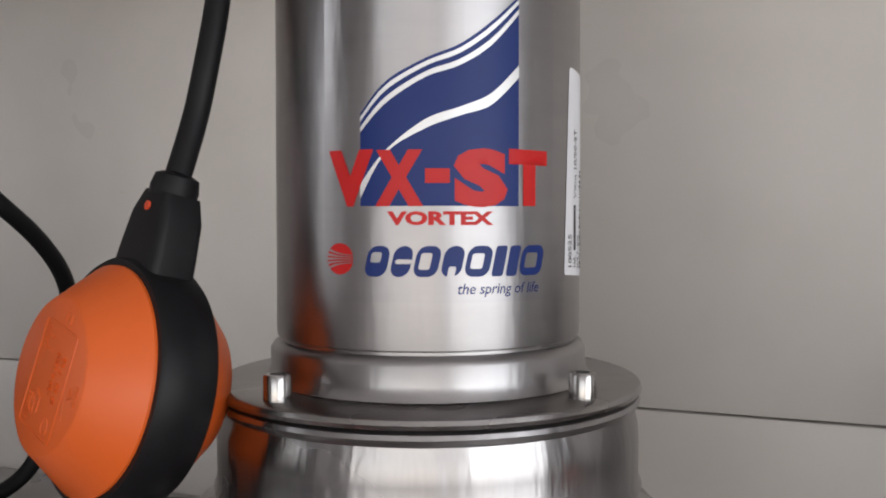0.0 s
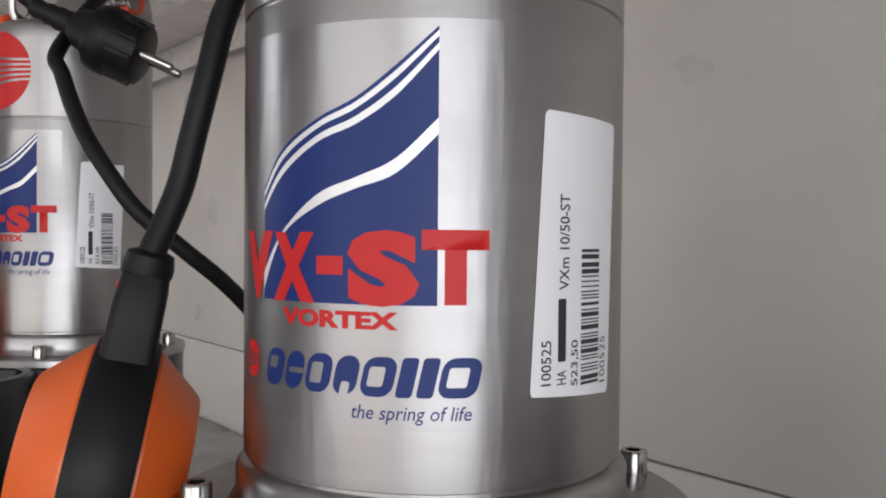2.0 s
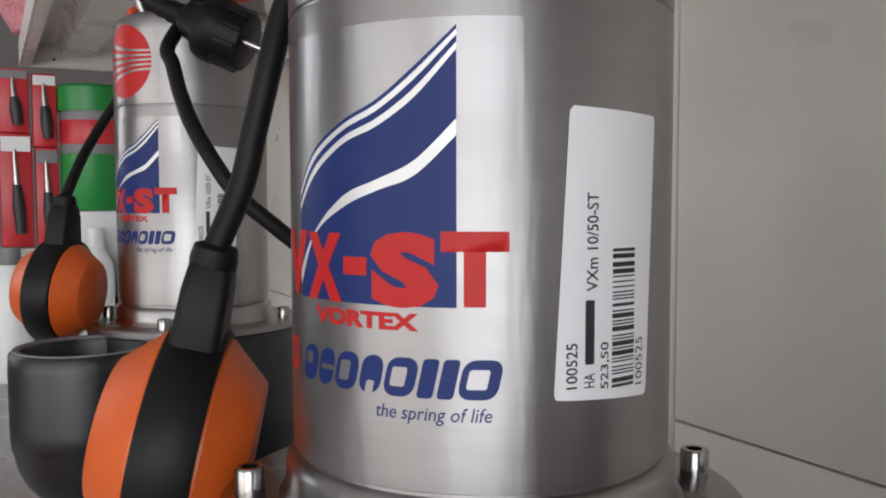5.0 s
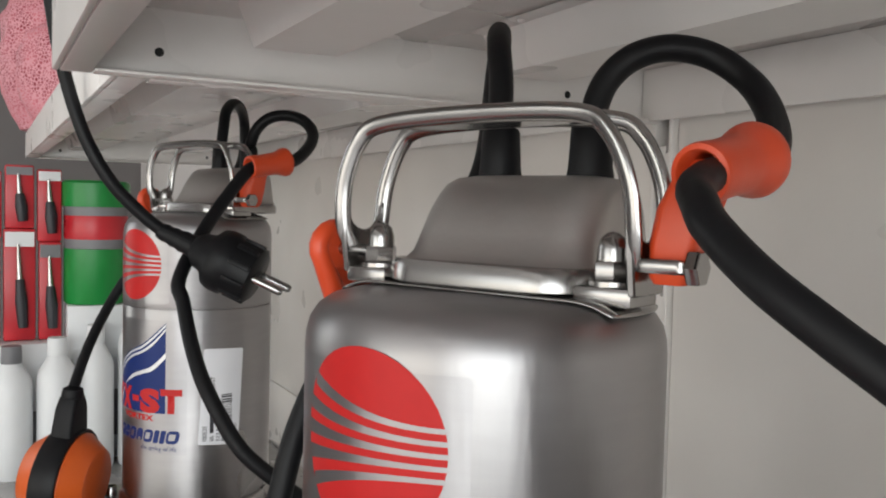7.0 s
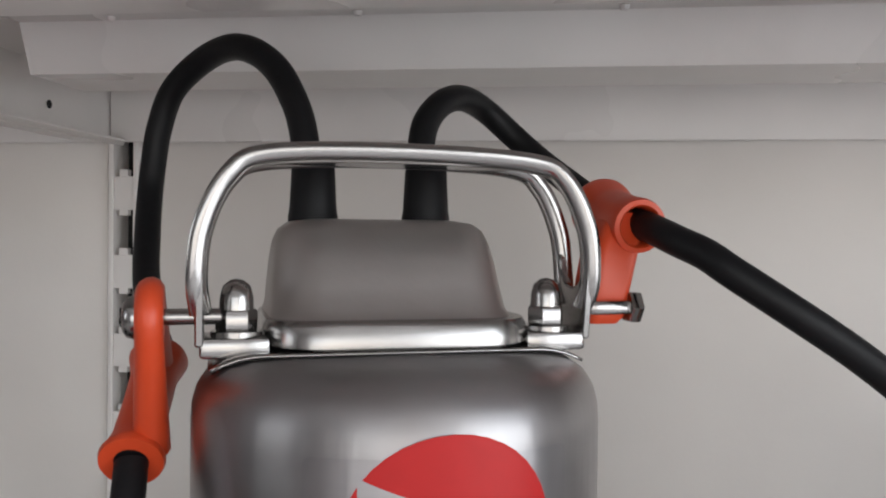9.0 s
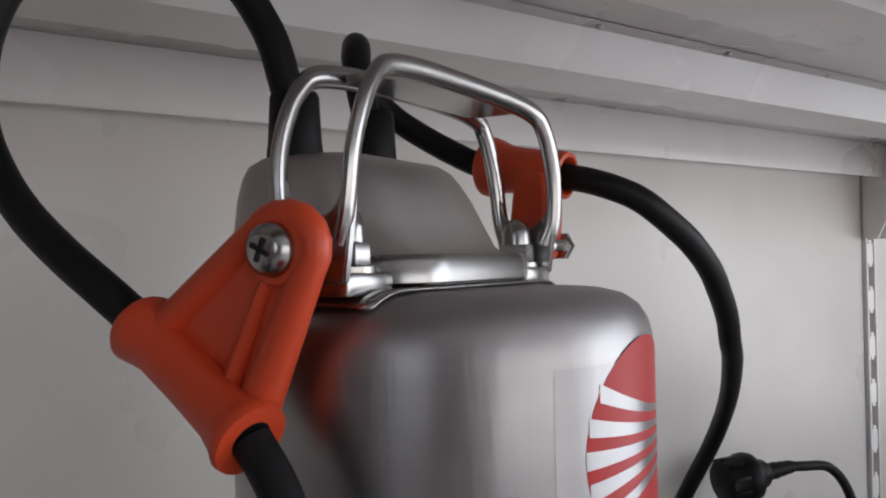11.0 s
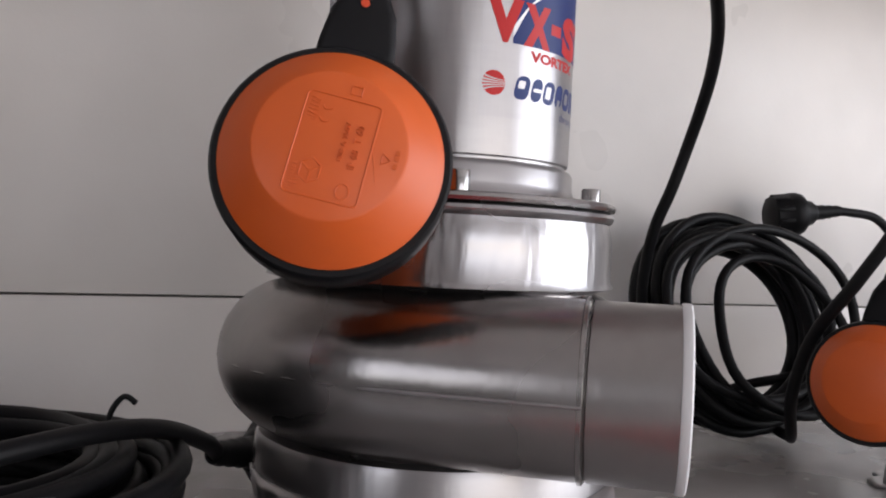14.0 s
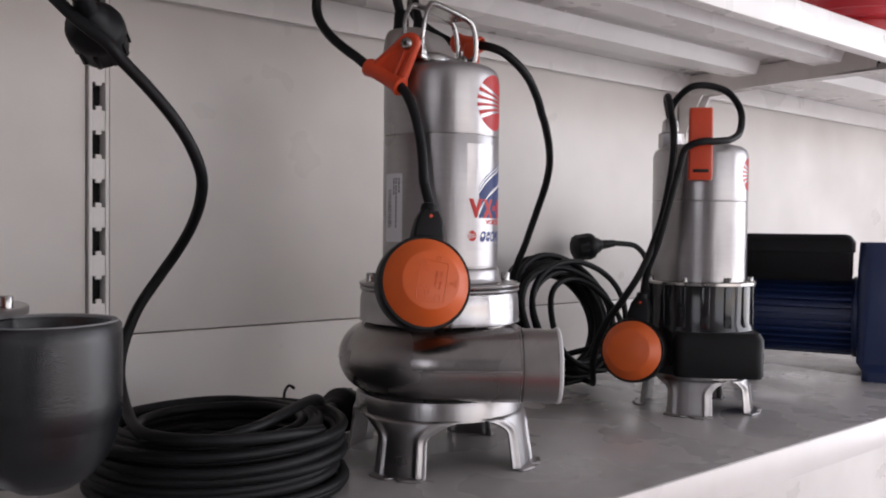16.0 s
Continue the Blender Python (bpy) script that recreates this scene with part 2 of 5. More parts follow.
RUNG = rung_mesh()


def post(x):
    """Slotted upright with pairs of hook slots every 50 mm."""
    bm = bmesh.new()
    for s in (-1, 1):
        box(x + s * 0.0085 - 0.0018, x + s * 0.0085 + 0.0018, WALL_Y - 0.004, WALL_Y + 0.03, -0.85, 1.4, 0.0006, bm)
    ob = setting("upright", bm, WHITE_METAL, "slotted cream metal upright of the shelving", "post")
    for i in range(-16, 28):
        rung = new("rung", RUNG)
        rung.parent, rung.location = ob, (x, WALL_Y, 0.0235 + 0.0515 * i)
    # black strip stands in for the shade behind the hook slots
    part("back", box(x - 0.0067, x + 0.0067, WALL_Y + 0.016, WALL_Y + 0.028, -0.85, 1.4), GAP_SHADE, ob)


for x in POSTS:
    post(x)


def shelf_board(name, x0, x1, front, z, lip, label, material, ribs=()):
    """A folded sheet-metal shelf: top, lips all round, hat ribs below."""
    ob = setting(name, box(x0, x1, front, WALL_Y - 0.006, z, z + 0.0025, 0.0008), material, label, "shelf")
    part("front_lip", box(x0, x1, front - 0.0015, front + 0.0015, z - lip, z + 0.0015, 0.0007), WHITE_METAL, ob, "scuffed white front edge")
    part("front_return", box(x0 + 0.002, x1 - 0.002, front + 0.0018, front + 0.016, z - lip, z - lip + 0.0015, 0.0005), material, ob)
    for x in (x0, x1):
        s = 1 if x == x0 else -1
        part("end_lip", box(x - 0.001, x + 0.001, front + 0.002, WALL_Y - 0.006, z - lip, z - 0.0002, 0.0005), material, ob)
        part("end_return", box(min(x, x + s * 0.014), max(x, x + s * 0.014), front + 0.017, WALL_Y - 0.03, z - lip - 0.0005, z - lip + 0.001, 0.0004), material, ob)
    part("rear_lip", box(x0 + 0.002, x1 - 0.002, WALL_Y - 0.026, WALL_Y - 0.023, z - lip, z - 0.0002, 0.0006), material, ob)
    for x, s in ((x0 + 0.0011, 1), (x1 - 0.0011, -1)):
        for y in (front + 0.049, WALL_Y - 0.09):
            # flat black disc, the hole's inner shade put into colour
            part("punched_hole", lathe([(0.0024, 0), (0.0024, 0.0003), (0, 0.0003)], 14, None, pose(x, y, z - lip * 0.62, 0, 90 * s)), GAP_SHADE, ob)
    for y in ribs:
        bm = bmesh.new()
        w, h = 0.030, 0.022
        pts = [(-w - 0.010, 0), (-w, -0.0008), (-w + 0.008, -h), (w - 0.008, -h), (w, -0.0008), (w + 0.010, 0)]
        rows = []
        for x in (x0 + 0.045, x1 - 0.045):
            rows.append([bm.verts.new((x, y + p, z - 0.0006 + q)) for p, q in pts])
        for k in range(5):
            bm.faces.new((rows[0][k], rows[0][k + 1], rows[1][k + 1], rows[1][k]))
        for r in rows:
            bm.faces.new([r[1], r[2], r[3], r[4]])
        part("rib", bm, material, ob, smooth=0)
        for i in range(9):
            x = x0 + 0.09 + i * (x1 - x0 - 0.18) / 8
            for s in (-1, 1):
                part("rivet", lathe([(0, -0.0022), (0.0016, -0.0018), (0.0022, 0), (0, 0.0004)], 8, None, pose(x, y + s * (w + 0.005), z - 0.0012)), material, ob)
    return ob


for k in range(3):
    shelf_board("lower_shelf", POSTS[k] + 0.001, POSTS[k + 1] - 0.001, FRONT_Y, -0.0025, 0.032, "worn grey painted metal shelf board with a folded front edge", SHELF)
    shelf_board("upper_shelf", POSTS[k] + 0.001, POSTS[k + 1] - 0.001, (-0.080, -0.108, -0.108)[k], 0.502, 0.036, "cream painted metal shelf with ribbed underside", WHITE_METAL, (0.0, 0.14) if k < 2 else (0.1,))


def bracket(x):
    bm = bmesh.new()
    prof = [(WALL_Y - 0.003, 0.50), (WALL_Y - 0.003, 0.40), (WALL_Y - 0.018, 0.40), (WALL_Y - 0.05, 0.462), (-0.06, 0.470), (-0.06, 0.50)]
    a = [bm.verts.new((x - 0.0015, y, z)) for y, z in prof]
    b = [bm.verts.new((x + 0.0015, y, z)) for y, z in prof]
    bm.faces.new(a)
    bm.faces.new(b[::-1])
    for i in range(len(prof)):
        j = (i + 1) % len(prof)
        bm.faces.new((a[j], a[i], b[i], b[j]))
    tagged(part("shelf_bracket", bm, WHITE_METAL, smooth=0), "cream metal bracket hooked into a slotted upright", "bracket", "shelf brackets")


for x in POSTS[2:3]:
    bracket(x - 0.012)
    bracket(x + 0.012)

# the shop round the shelving
setting("floor", box(-2.95, 2.85, -4, 0.35, -0.95, -0.9), FLOOR, "pale dull shop floor", "floor")
setting("ceiling", box(-2.95, 2.85, -4, 0.35, 1.9, 1.95), WALL_PAINT, "plain light shop ceiling", "ceiling")
setting("wall_rear", box(-2.95, 2.85, 0.35, 0.45, -0.9, 1.9), WALL_PAINT, "plain painted shop wall behind the shelving", "wall")


# opening made up to suit the added front fill lamp
front = setting("wall_front", box(-2.95, -1.0, -4.1, -4, -0.9, 1.9), WALL_PAINT, "unseen painted shop wall with a wide opening added for the fill light", "wall")
part("pier", box(2.5, 2.85, -4.1, -4, -0.9, 1.9), WALL_PAINT, front)
part("lintel", box(-1.0, 2.5, -4.1, -4, 1.27, 1.9), WALL_PAINT, front)
part("sill", box(-1.0, 2.5, -4.1, -4, -0.9, -0.67), WALL_PAINT, front)


def wall_with_opening(name, x, y0, y1, z0, z1, label, paint):
    ob = setting(name, box(x - 0.05, x + 0.05, -4, y0, -0.9, 1.9), paint, label, "wall")
    part("pier", box(x - 0.05, x + 0.05, y1, 0.35, -0.9, 1.9), paint, ob)
    part("lintel", box(x - 0.05, x + 0.05, y0, y1, z1, 1.9), paint, ob)
    part("sill", box(x - 0.05, x + 0.05, y0, y1, -0.9, z0), paint, ob)


wall_with_opening("wall_east", 2.88, -3.45, -0.35, -0.62, 1.42, "shop wall with a large window", WALL_PAINT)
# unseen west wall, its colour darkened so the steel mirrors less light
wall_with_opening("wall_west", -2.98, -2.70, -1.50, 0.22, 1.48, "unseen shop wall with a smaller window, coloured dark to deepen reflections", mat("reflection_dark_wall", (0.14, 0.13, 0.13), 0.7, 0, 0.1, 4))

# ---------------------------------------------------------------- printed labels


def printed(shapes, r, to, material, name, parent, label=""):
    """Lays flat outlines (in degrees and metres) on a cylinder of radius r."""
    bm = bmesh.new()
    for poly in shapes:
        vs = [bm.verts.new((a * math.pi / 180 * 0.056, z, 0)) for a, z in poly]
        bm.faces.new(vs)
    return wrapped(bm, r, to, material, name, parent, label)


def wrapped(bm, r, to, material, name, parent, label=""):
    bmesh.ops.triangulate(bm, faces=bm.faces[:])
    xs = [v.co.x for v in bm.verts]
    step = 0.0024
    for k in range(int(min(xs) / step), int(max(xs) / step) + 1):
        bmesh.ops.bisect_plane(bm, geom=bm.verts[:] + bm.edges[:] + bm.faces[:], plane_co=(k * step, 0, 0), plane_no=(1, 0, 0), dist=1e-7)
    for v in bm.verts:
        a = v.co.x / 0.056
        v.co = (r * math.cos(a), r * math.sin(a), v.co.y)
    bmesh.ops.recalc_face_normals(bm, faces=bm.faces[:])
    for f in bm.faces:
        c = f.calc_center_median()
        if f.normal.x * c.x + f.normal.y * c.y < 0:
            f.normal_flip()
    bm.transform(to)
    return part(name, bm, material, parent, label, smooth=60)


def lettering(text, bold=0.0, shear=0.0):
    cu = bpy.data.curves.new("text", "FONT")
    cu.body, cu.offset, cu.shear, cu.resolution_u, cu.fill_mode = text, bold, shear, 3, "FRONT"
    ob = new("text", cu)
    me = bpy.data.meshes.new_from_object(ob.evaluated_get(bpy.context.evaluated_depsgraph_get()))
    bm = bmesh.new()
    bm.from_mesh(me)
    bmesh.ops.remove_doubles(bm, verts=bm.verts[:], dist=1e-5)
    bpy.data.objects.remove(ob)
    bpy.data.curves.remove(cu)
    bpy.data.meshes.remove(me)
    return bm


def words(text, a0, a1, z0, z1, r, to, material, parent, bold=0.0, shear=0.0, upright=True):
    """Lettering that fills the given degrees and heights; not upright: it reads upwards."""
    bm = lettering(text, bold, shear)
    xs = [v.co.x for v in bm.verts]
    ys = [v.co.y for v in bm.verts]
    x0, x1, y0, y1 = min(xs), max(xs), min(ys), max(ys)
    k = math.pi / 180 * 0.056
    for v in bm.verts:
        p, q = (v.co.x - x0) / (x1 - x0), (v.co.y - y0) / (y1 - y0)
        if upright:
            v.co = ((a0 + p * (a1 - a0)) * k, z0 + q * (z1 - z0), 0)
        else:
            v.co = ((a1 - q * (a1 - a0)) * k, z0 + p * (z1 - z0), 0)
    return wrapped(bm, r, to, material, "lettering", parent)


def disc(a, z, rad, n=40):
    k = math.pi / 180 * 0.056
    return [(a + rad * math.cos(2 * math.pi * i / n) / k, z + rad * math.sin(2 * math.pi * i / n)) for i in range(n)]


def rounded(a0, a1, z0, z1, rad=0.002, lean=0.0):
    k = math.pi / 180 * 0.056
    out = []
    for ca, cz, s in ((a1, z1, 0), (a0, z1, 90), (a0, z0, 180), (a1, z0, 270)):
        for i in range(5):
            t = radians(s + i * 22.5)
            x = ca + (rad * (math.cos(t) - (1 if s in (0, 270) else -1))) / k
            y = cz + rad * (math.sin(t) - (1 if s in (0, 90) else -1))
            out.append((x + lean * (y - z0) / k, y))
    return out


def sun_sign(a, z, rad, r, to, parent):
    """A red disc crossed by five rays that gather to one side."""
    k = math.pi / 180 * 0.056
    printed([disc(a, z, rad)], r, to, INK_RED, "red_disc", parent)
    for i in range(-2, 3):
        zl, zr = i * 0.28 * rad, i * 0.125 * rad
        xl = -math.sqrt(max(rad ** 2 - (zl * 1.02) ** 2, 0)) * 1.0
        xr = math.sqrt(max(rad ** 2 - zr ** 2, 0)) * 1.0
        top, bot = [], []
        for s in range(13):
            t = s / 12
            x = xl + (xr - xl) * t
            c = zr + (zl - zr) * (1 - t) ** 2.2
            w = rad * (0.026 + 0.055 * (1 - t) ** 2)
            top.append((a + x / k, z + c + w))
            bot.append((a + x / k, z + c - w))
        printed([top + bot[::-1]], r + 0.00007, to, FILM, "ray", parent)


def flame_sign(r, to, parent):
    """Blue flame with white bands, red lettering and a brand mark in plain shapes."""
    printed([rounded(256.5, 340, 0.2015, 0.300, 0.001)], r + 0.00006, to, FILM, "film", parent, "clear plastic film label")
    A = (270.6, 279.1, 291.9, 303.0, 313.4, 323.8)
    top = (0.2605, 0.2701, 0.2771, 0.2817, 0.2891, 0.2982)
    low = (0.2545, 0.2632, 0.2711, 0.2750, 0.2816, 0.2924)
    wt = (0.2385, 0.2488, 0.2583, 0.2623, 0.2668, 0.2764)
    wb = (0.2340, 0.2478, 0.2555, 0.2596, 0.2632, 0.2725)

    def smooth(h, n=6):
        return [(p.x, p.y) for p in spline([(a, v * 1000, 0) for a, v in zip(A, h)], n)]

    def band(h0, h1, f0, f1):
        lo = [(a, (u + (w - u) * f0) / 1000) for (a, u), (_, w) in zip(smooth(h0), smooth(h1))]
        hi = [(a, (u + (w - u) * f1) / 1000) for (a, u), (_, w) in zip(smooth(h0), smooth(h1))]
        return lo + hi[::-1]

    printed([[(270.6, 0.2316), (323.8, 0.2316)] + [(a, v / 1000) for a, v in smooth(top)][::-1]], r + 0.00012, to, INK_BLUE, "flame", parent, "dark blue printed flame")
    for f0, f1 in ((0.18, 0.42), (0.70, 0.98)):
        printed([band(top, low, f0, f1)], r + 0.00018, to, INK_WHITE, "band", parent)
    printed([band(wt, wb, 0, 1)], r + 0.00018, to, INK_WHITE, "wave", parent)
    for ch, a0, a1, z0, z1 in (("V", 258.6, 275.2, 0.2315, 0.2493), ("X", 275.8, 291.3, 0.2315, 0.2490), ("-", 291.9, 299.7, 0.2387, 0.2432), ("S", 301.0, 319.4, 0.2312, 0.2496), ("T", 319.9, 336.6, 0.2318, 0.2498)):
        words(ch, a0, a1, z0, z1, r + 0.00024, to, INK_RED, parent, 0.065)
    words("VORTEX", 279.7, 314.3, 0.2256, 0.2300, r + 0.00014, to, INK_RED, parent, 0.05)
    words("the spring of life", 302.3, 332.5, 0.2030, 0.2075, r + 0.00014, to, INK_BLUE, parent, 0.004, 0.2)
    sun_sign(262.8, 0.2150, 0.0050, r + 0.00012, to, parent)
    for i, (a0, a1, open_) in enumerate(((271.5, 279.0, 1), (280.2, 286.5, 1), (287.6, 295.4, 1), (296.4, 303.0, 1), (304.0, 312.5, 1), (313.4, 317.6, 0), (318.6, 322.8, 0), (323.6, 333.5, 1))):
        printed([rounded(a0, a1, 0.2095, 0.2192, 0.003 if open_ else 0.001, 0.22)], r + 0.00012, to, INK_BLUE, "brand_mark", parent)
        gap = {0: (a0 + 2.4, a1 - 1.6, 0.2140, 0.2172), 1: (a0 + 2.0, a1 + 1.0, 0.2136, 0.2150), 2: (a0 + 2.0, a1 - 2.2, 0.2118, 0.2170), 3: (a0 + 2.2, a1 - 2.0, 0.2090, 0.2128), 4: (a0 + 2.2, a1 - 2.2, 0.2120, 0.2168), 7: (a0 + 2.4, a1 - 2.4, 0.2120, 0.2168)}.get(i)
        if gap:
            printed([rounded(*gap, 0.0007, 0.22)], r + 0.00018, to, FILM, "brand_mark_gap", parent)


def price_label(r, to, parent):
    printed([[(348.0, 0.2100), (348.6, 0.2088), (378.6, 0.2069), (379.5, 0.2082), (382.8, 0.2772), (382.0, 0.2786), (353.0, 0.2797), (351.8, 0.2786)]], r + 0.00015, to, PAPER, "price_label", parent, "white paper price label with barcode")
    e = r + 0.00022
    words("100525", 351.2, 354.4, 0.2113, 0.2225, e, to, INK_BLACK, parent, 0.012, 0, False)
    words("HA", 356.3, 359.6, 0.2112, 0.2148, e, to, INK_BLACK, parent, 0.012, 0, False)
    printed([rounded(356.6, 359.4, 0.2170, 0.2328, 0.0004)], e, to, INK_BLACK, "name_bar", parent)
    words("VXm 10/50-ST", 356.9, 360.4, 0.2350, 0.2590, e, to, INK_BLACK, parent, 0.012, 0, False)
    words("523,50", 361.4, 364.4, 0.2105, 0.2222, e, to, INK_BLACK, parent, 0.012, 0, False)
    rnd = random.Random(7)
    z, bars = 0.2104, []
    while z < 0.2446:
        w = rnd.choice((0.0004, 0.0004, 0.0008, 0.0012))
        bars.append([(365.2, z), (373.6, z), (373.6, z + w), (365.2, z + w)])
        z += w + rnd.choice((0.0004, 0.0005, 0.0009))
    tagged(printed(bars, e, to, INK_BLACK, "barcode", parent), "black printed barcode on a white paper label", kind="stuff")
    words("100525", 374.3, 377.4, 0.2100, 0.2222, e, to, INK_BLACK, parent, 0.0, 0, False)


def rear_label(r, to, parent):
    printed([rounded(164.6, 192.0, 0.2085, 0.2722, 0.002)], r + 0.00015, to, PAPER, "rear_label", parent, "white paper label with small print")
    rnd = random.Random(3)
    z, bars = 0.222, []
    while z < 0.258:
        w = rnd.choice((0.0005, 0.0009, 0.0012))
        bars.append([(169.0, z), (176.0, z), (176.0, z + w), (169.0, z + w)])
        z += w + rnd.choice((0.0005, 0.0010))
    for a, z0, z1 in ((186.5, 0.255, 0.268), (182.5, 0.222, 0.268), (179.0, 0.256, 0.268)):
        z = z1
        while z > z0:
            w = rnd.uniform(0.0012, 0.004)
            bars.append([(a, z - w), (a + 2.0, z - w), (a + 2.0, z), (a, z)])
            z -= w + 0.0009
    printed(bars, r + 0.00022, to, INK_GREY, "print_bar", parent)

# ---------------------------------------------------------------- pump parts
E1 = Vector((0.9225, 0.386, 0))
E2 = Vector((0.386, -0.9225, 0))
HF = Matrix(((E1.x, E2.x, 0, 0), (E1.y, E2.y, 0, 0), (0, 0, 1, 0), (0, 0, 0, 1)))
# frame of the handle: x along the grip, y towards the front


def loft(levels, corner=0.012, n=6, bm=None, m=None):
    """Stacks rounded rectangles (x0, x1, y0, y1, z) into one closed body."""
    bm = bm or bmesh.new()
    m = m or Matrix()
    rings = []
    for x0, x1, y0, y1, z, *c in levels:
        rad = min(c[0] if c else corner, (x1 - x0) / 2.01, (y1 - y0) / 2.01)
        ring = []
        for cx, cy, s in ((x1 - rad, y1 - rad, 0), (x0 + rad, y1 - rad, 90), (x0 + rad, y0 + rad, 180), (x1 - rad, y0 + rad, 270)):
            for i in range(n + 1):
                t = radians(s + 90 * i / n)
                ring.append(bm.verts.new(m @ Vector((cx + rad * math.cos(t), cy + rad * math.sin(t), z))))
        rings.append(ring)
    for a, b in zip(rings, rings[1:]):
        for i in range(len(a)):
            j = (i + 1) % len(a)
            bm.faces.new((a[i], a[j], b[j], b[i]))
    bm.faces.new(rings[0][::-1])
    bm.faces.new(rings[-1])
    bmesh.ops.recalc_face_normals(bm, faces=bm.faces[:])
    return bm


def bolt(at, parent, to, r=0.0045, h=0.009):
    b = part("bolt", lathe([(0, h * 0.55), (r * 0.52, h * 0.55), (r * 0.55, h), (r * 0.9, h), (r, h * 0.92), (r, 0), (0, 0)], 20, None, to @ pose(*at)), CHROME, parent)
    return b


def acorn_nut(x, parent, to):
    bm = lathe([(0.0052, 0.3835), (0.0055, 0.384), (0.0055, 0.3885), (0.005, 0.3892)], 6, None, pose(x, 0.001, 0))
    lathe([(0.0045, 0.388), (0.0044, 0.3925), (0.0036, 0.3955), (0.0018, 0.397), (0, 0.3974)], 16, bm, pose(x, 0.001, 0))
    lathe([(0.0068, 0.3820), (0.0068, 0.3835), (0.003, 0.3836)], 20, bm, pose(x, 0.001, 0))
    bm.transform(to @ HF)
    part("acorn_nut", bm, CHROME, parent)


def cable_clamp(name, x, screw, a, b, parent, to, outer, fat=1.0, twist=0.0, mouth=1.0):
    """Moulded cable clamp: sleeve from a to b, arm up to its screw; a, b, screw are (back, height) beside the grip."""
    def w(u, z, dx=0.0):
        return Vector((x + dx, -u, z))
    ax = (w(*b, twist) - w(*a))
    ln = ax.length
    ax.normalize()
    m = Matrix.Translation(w(*a)) @ ax.to_track_quat("Z", "X").to_matrix().to_4x4()
    g = fat
    bm = lathe([(q * g if q > 0.005 else q, h) for q, h in ((0.0046, 0), (0.0082, -0.0002), (0.0088, 0.0012), (0.0080, 0.004), (0.0068, 0.009), (0.0066, ln * 0.5), (0.0068, ln - 0.009), (0.0078 * mouth, ln - 0.004), (0.0088 * mouth, ln - 0.0015), (0.0084 * mouth, ln), (0.0046, ln), (0.0046, 0))], 28, None, m)
    body = part(name, bm, REDORANGE, parent, "red-orange plastic cable clamp")
    body.matrix_world = Matrix()
    # arm
    s, pa, pb = Vector((screw[0], screw[1])), Vector(a), Vector(b)
    ring = []
    d1 = (pb - pa).normalized()
    qa, qb = pa + d1 * 0.005, pb - d1 * 0.005
    for t in range(9):
        ang = math.pi * t / 8
        side = (qa - qb).normalized()
        up = (s - (qa + qb) / 2).normalized()
        ring.append(s + 0.0078 * (side * math.cos(ang) + up * math.sin(ang)))
    outline = [qa] + ring + [qb]
    bm = bmesh.new()
    lo = [bm.verts.new(w(p.x, p.y, -0.0014)) for p in outline]
    hi = [bm.verts.new(w(p.x, p.y, 0.0014)) for p in outline]
    bm.faces.new(lo)
    bm.faces.new(hi[::-1])
    for i in range(len(lo)):
        j = (i + 1) % len(lo)
        bm.faces.new((lo[j], lo[i], hi[i], hi[j]))
    bmesh.ops.recalc_face_normals(bm, faces=bm.faces[:])
    # deep ribs along both edges, a second one inside, and the boss under the screw
    axis = Vector((1, 0, 0))
    tube([w(p.x, p.y) for p in outline[:1] + ring + outline[-1:]], [0.0046] + [0.0036] * len(ring) + [0.0050], 12, bm)
    inner_a, inner_b = s + (qb - s) * 0.20 + (qa - qb) * 0.05, qb + (qa - qb) * 0.22
    tube([w(*inner_a, outer * 0.0016), w(*inner_b, outer * 0.0016)], [0.0016, 0.0026], 8, bm)
    mb = Matrix.Translation(w(screw[0], screw[1])) @ axis.to_track_quat("Z", "Y").to_matrix().to_4x4()
    lathe([(0, -0.0033), (0.0070, -0.0033), (0.0076, -0.0027), (0.0076, 0.0027), (0.0070, 0.0033), (0, 0.0033)], 28, bm, mb)
    part("arm", bm, REDORANGE, body)
    # screw head with a cross slot
    ms = Matrix.Translation(w(screw[0], screw[1], outer * 0.0032)) @ (Vector((outer, 0, 0)).to_track_quat("Z", "Y").to_matrix().to_4x4())
    bm = lathe([(0.0058, 0), (0.0058, 0.0008), (0.0052, 0.0026), (0.0036, 0.0037), (0, 0.0041)], 24, None, ms)
    part("screw", bm, CHROME, body)
    bm = box(-0.0026, 0.0026, -0.0005, 0.0005, 0.0034, 0.0043, 0, None, ms @ pose(0, 0, 0, 0, 0, 25))
    box(-0.0005, 0.0005, -0.0026, 0.0026, 0.0034, 0.0043, 0, bm, ms @ pose(0, 0, 0, 0, 0, 25))
    # black bars paint the shade of the cross recess
    part("cross_slot", bm, GAP_SHADE, body)
    shank = part("shank", tube([w(screw[0], screw[1], outer * 0.002), w(screw[0], screw[1], -outer * 0.020)], 0.0022, 12), CHROME, body)
    for o in (body, *body.children):
        o.data.transform(to @ HF)
    return body


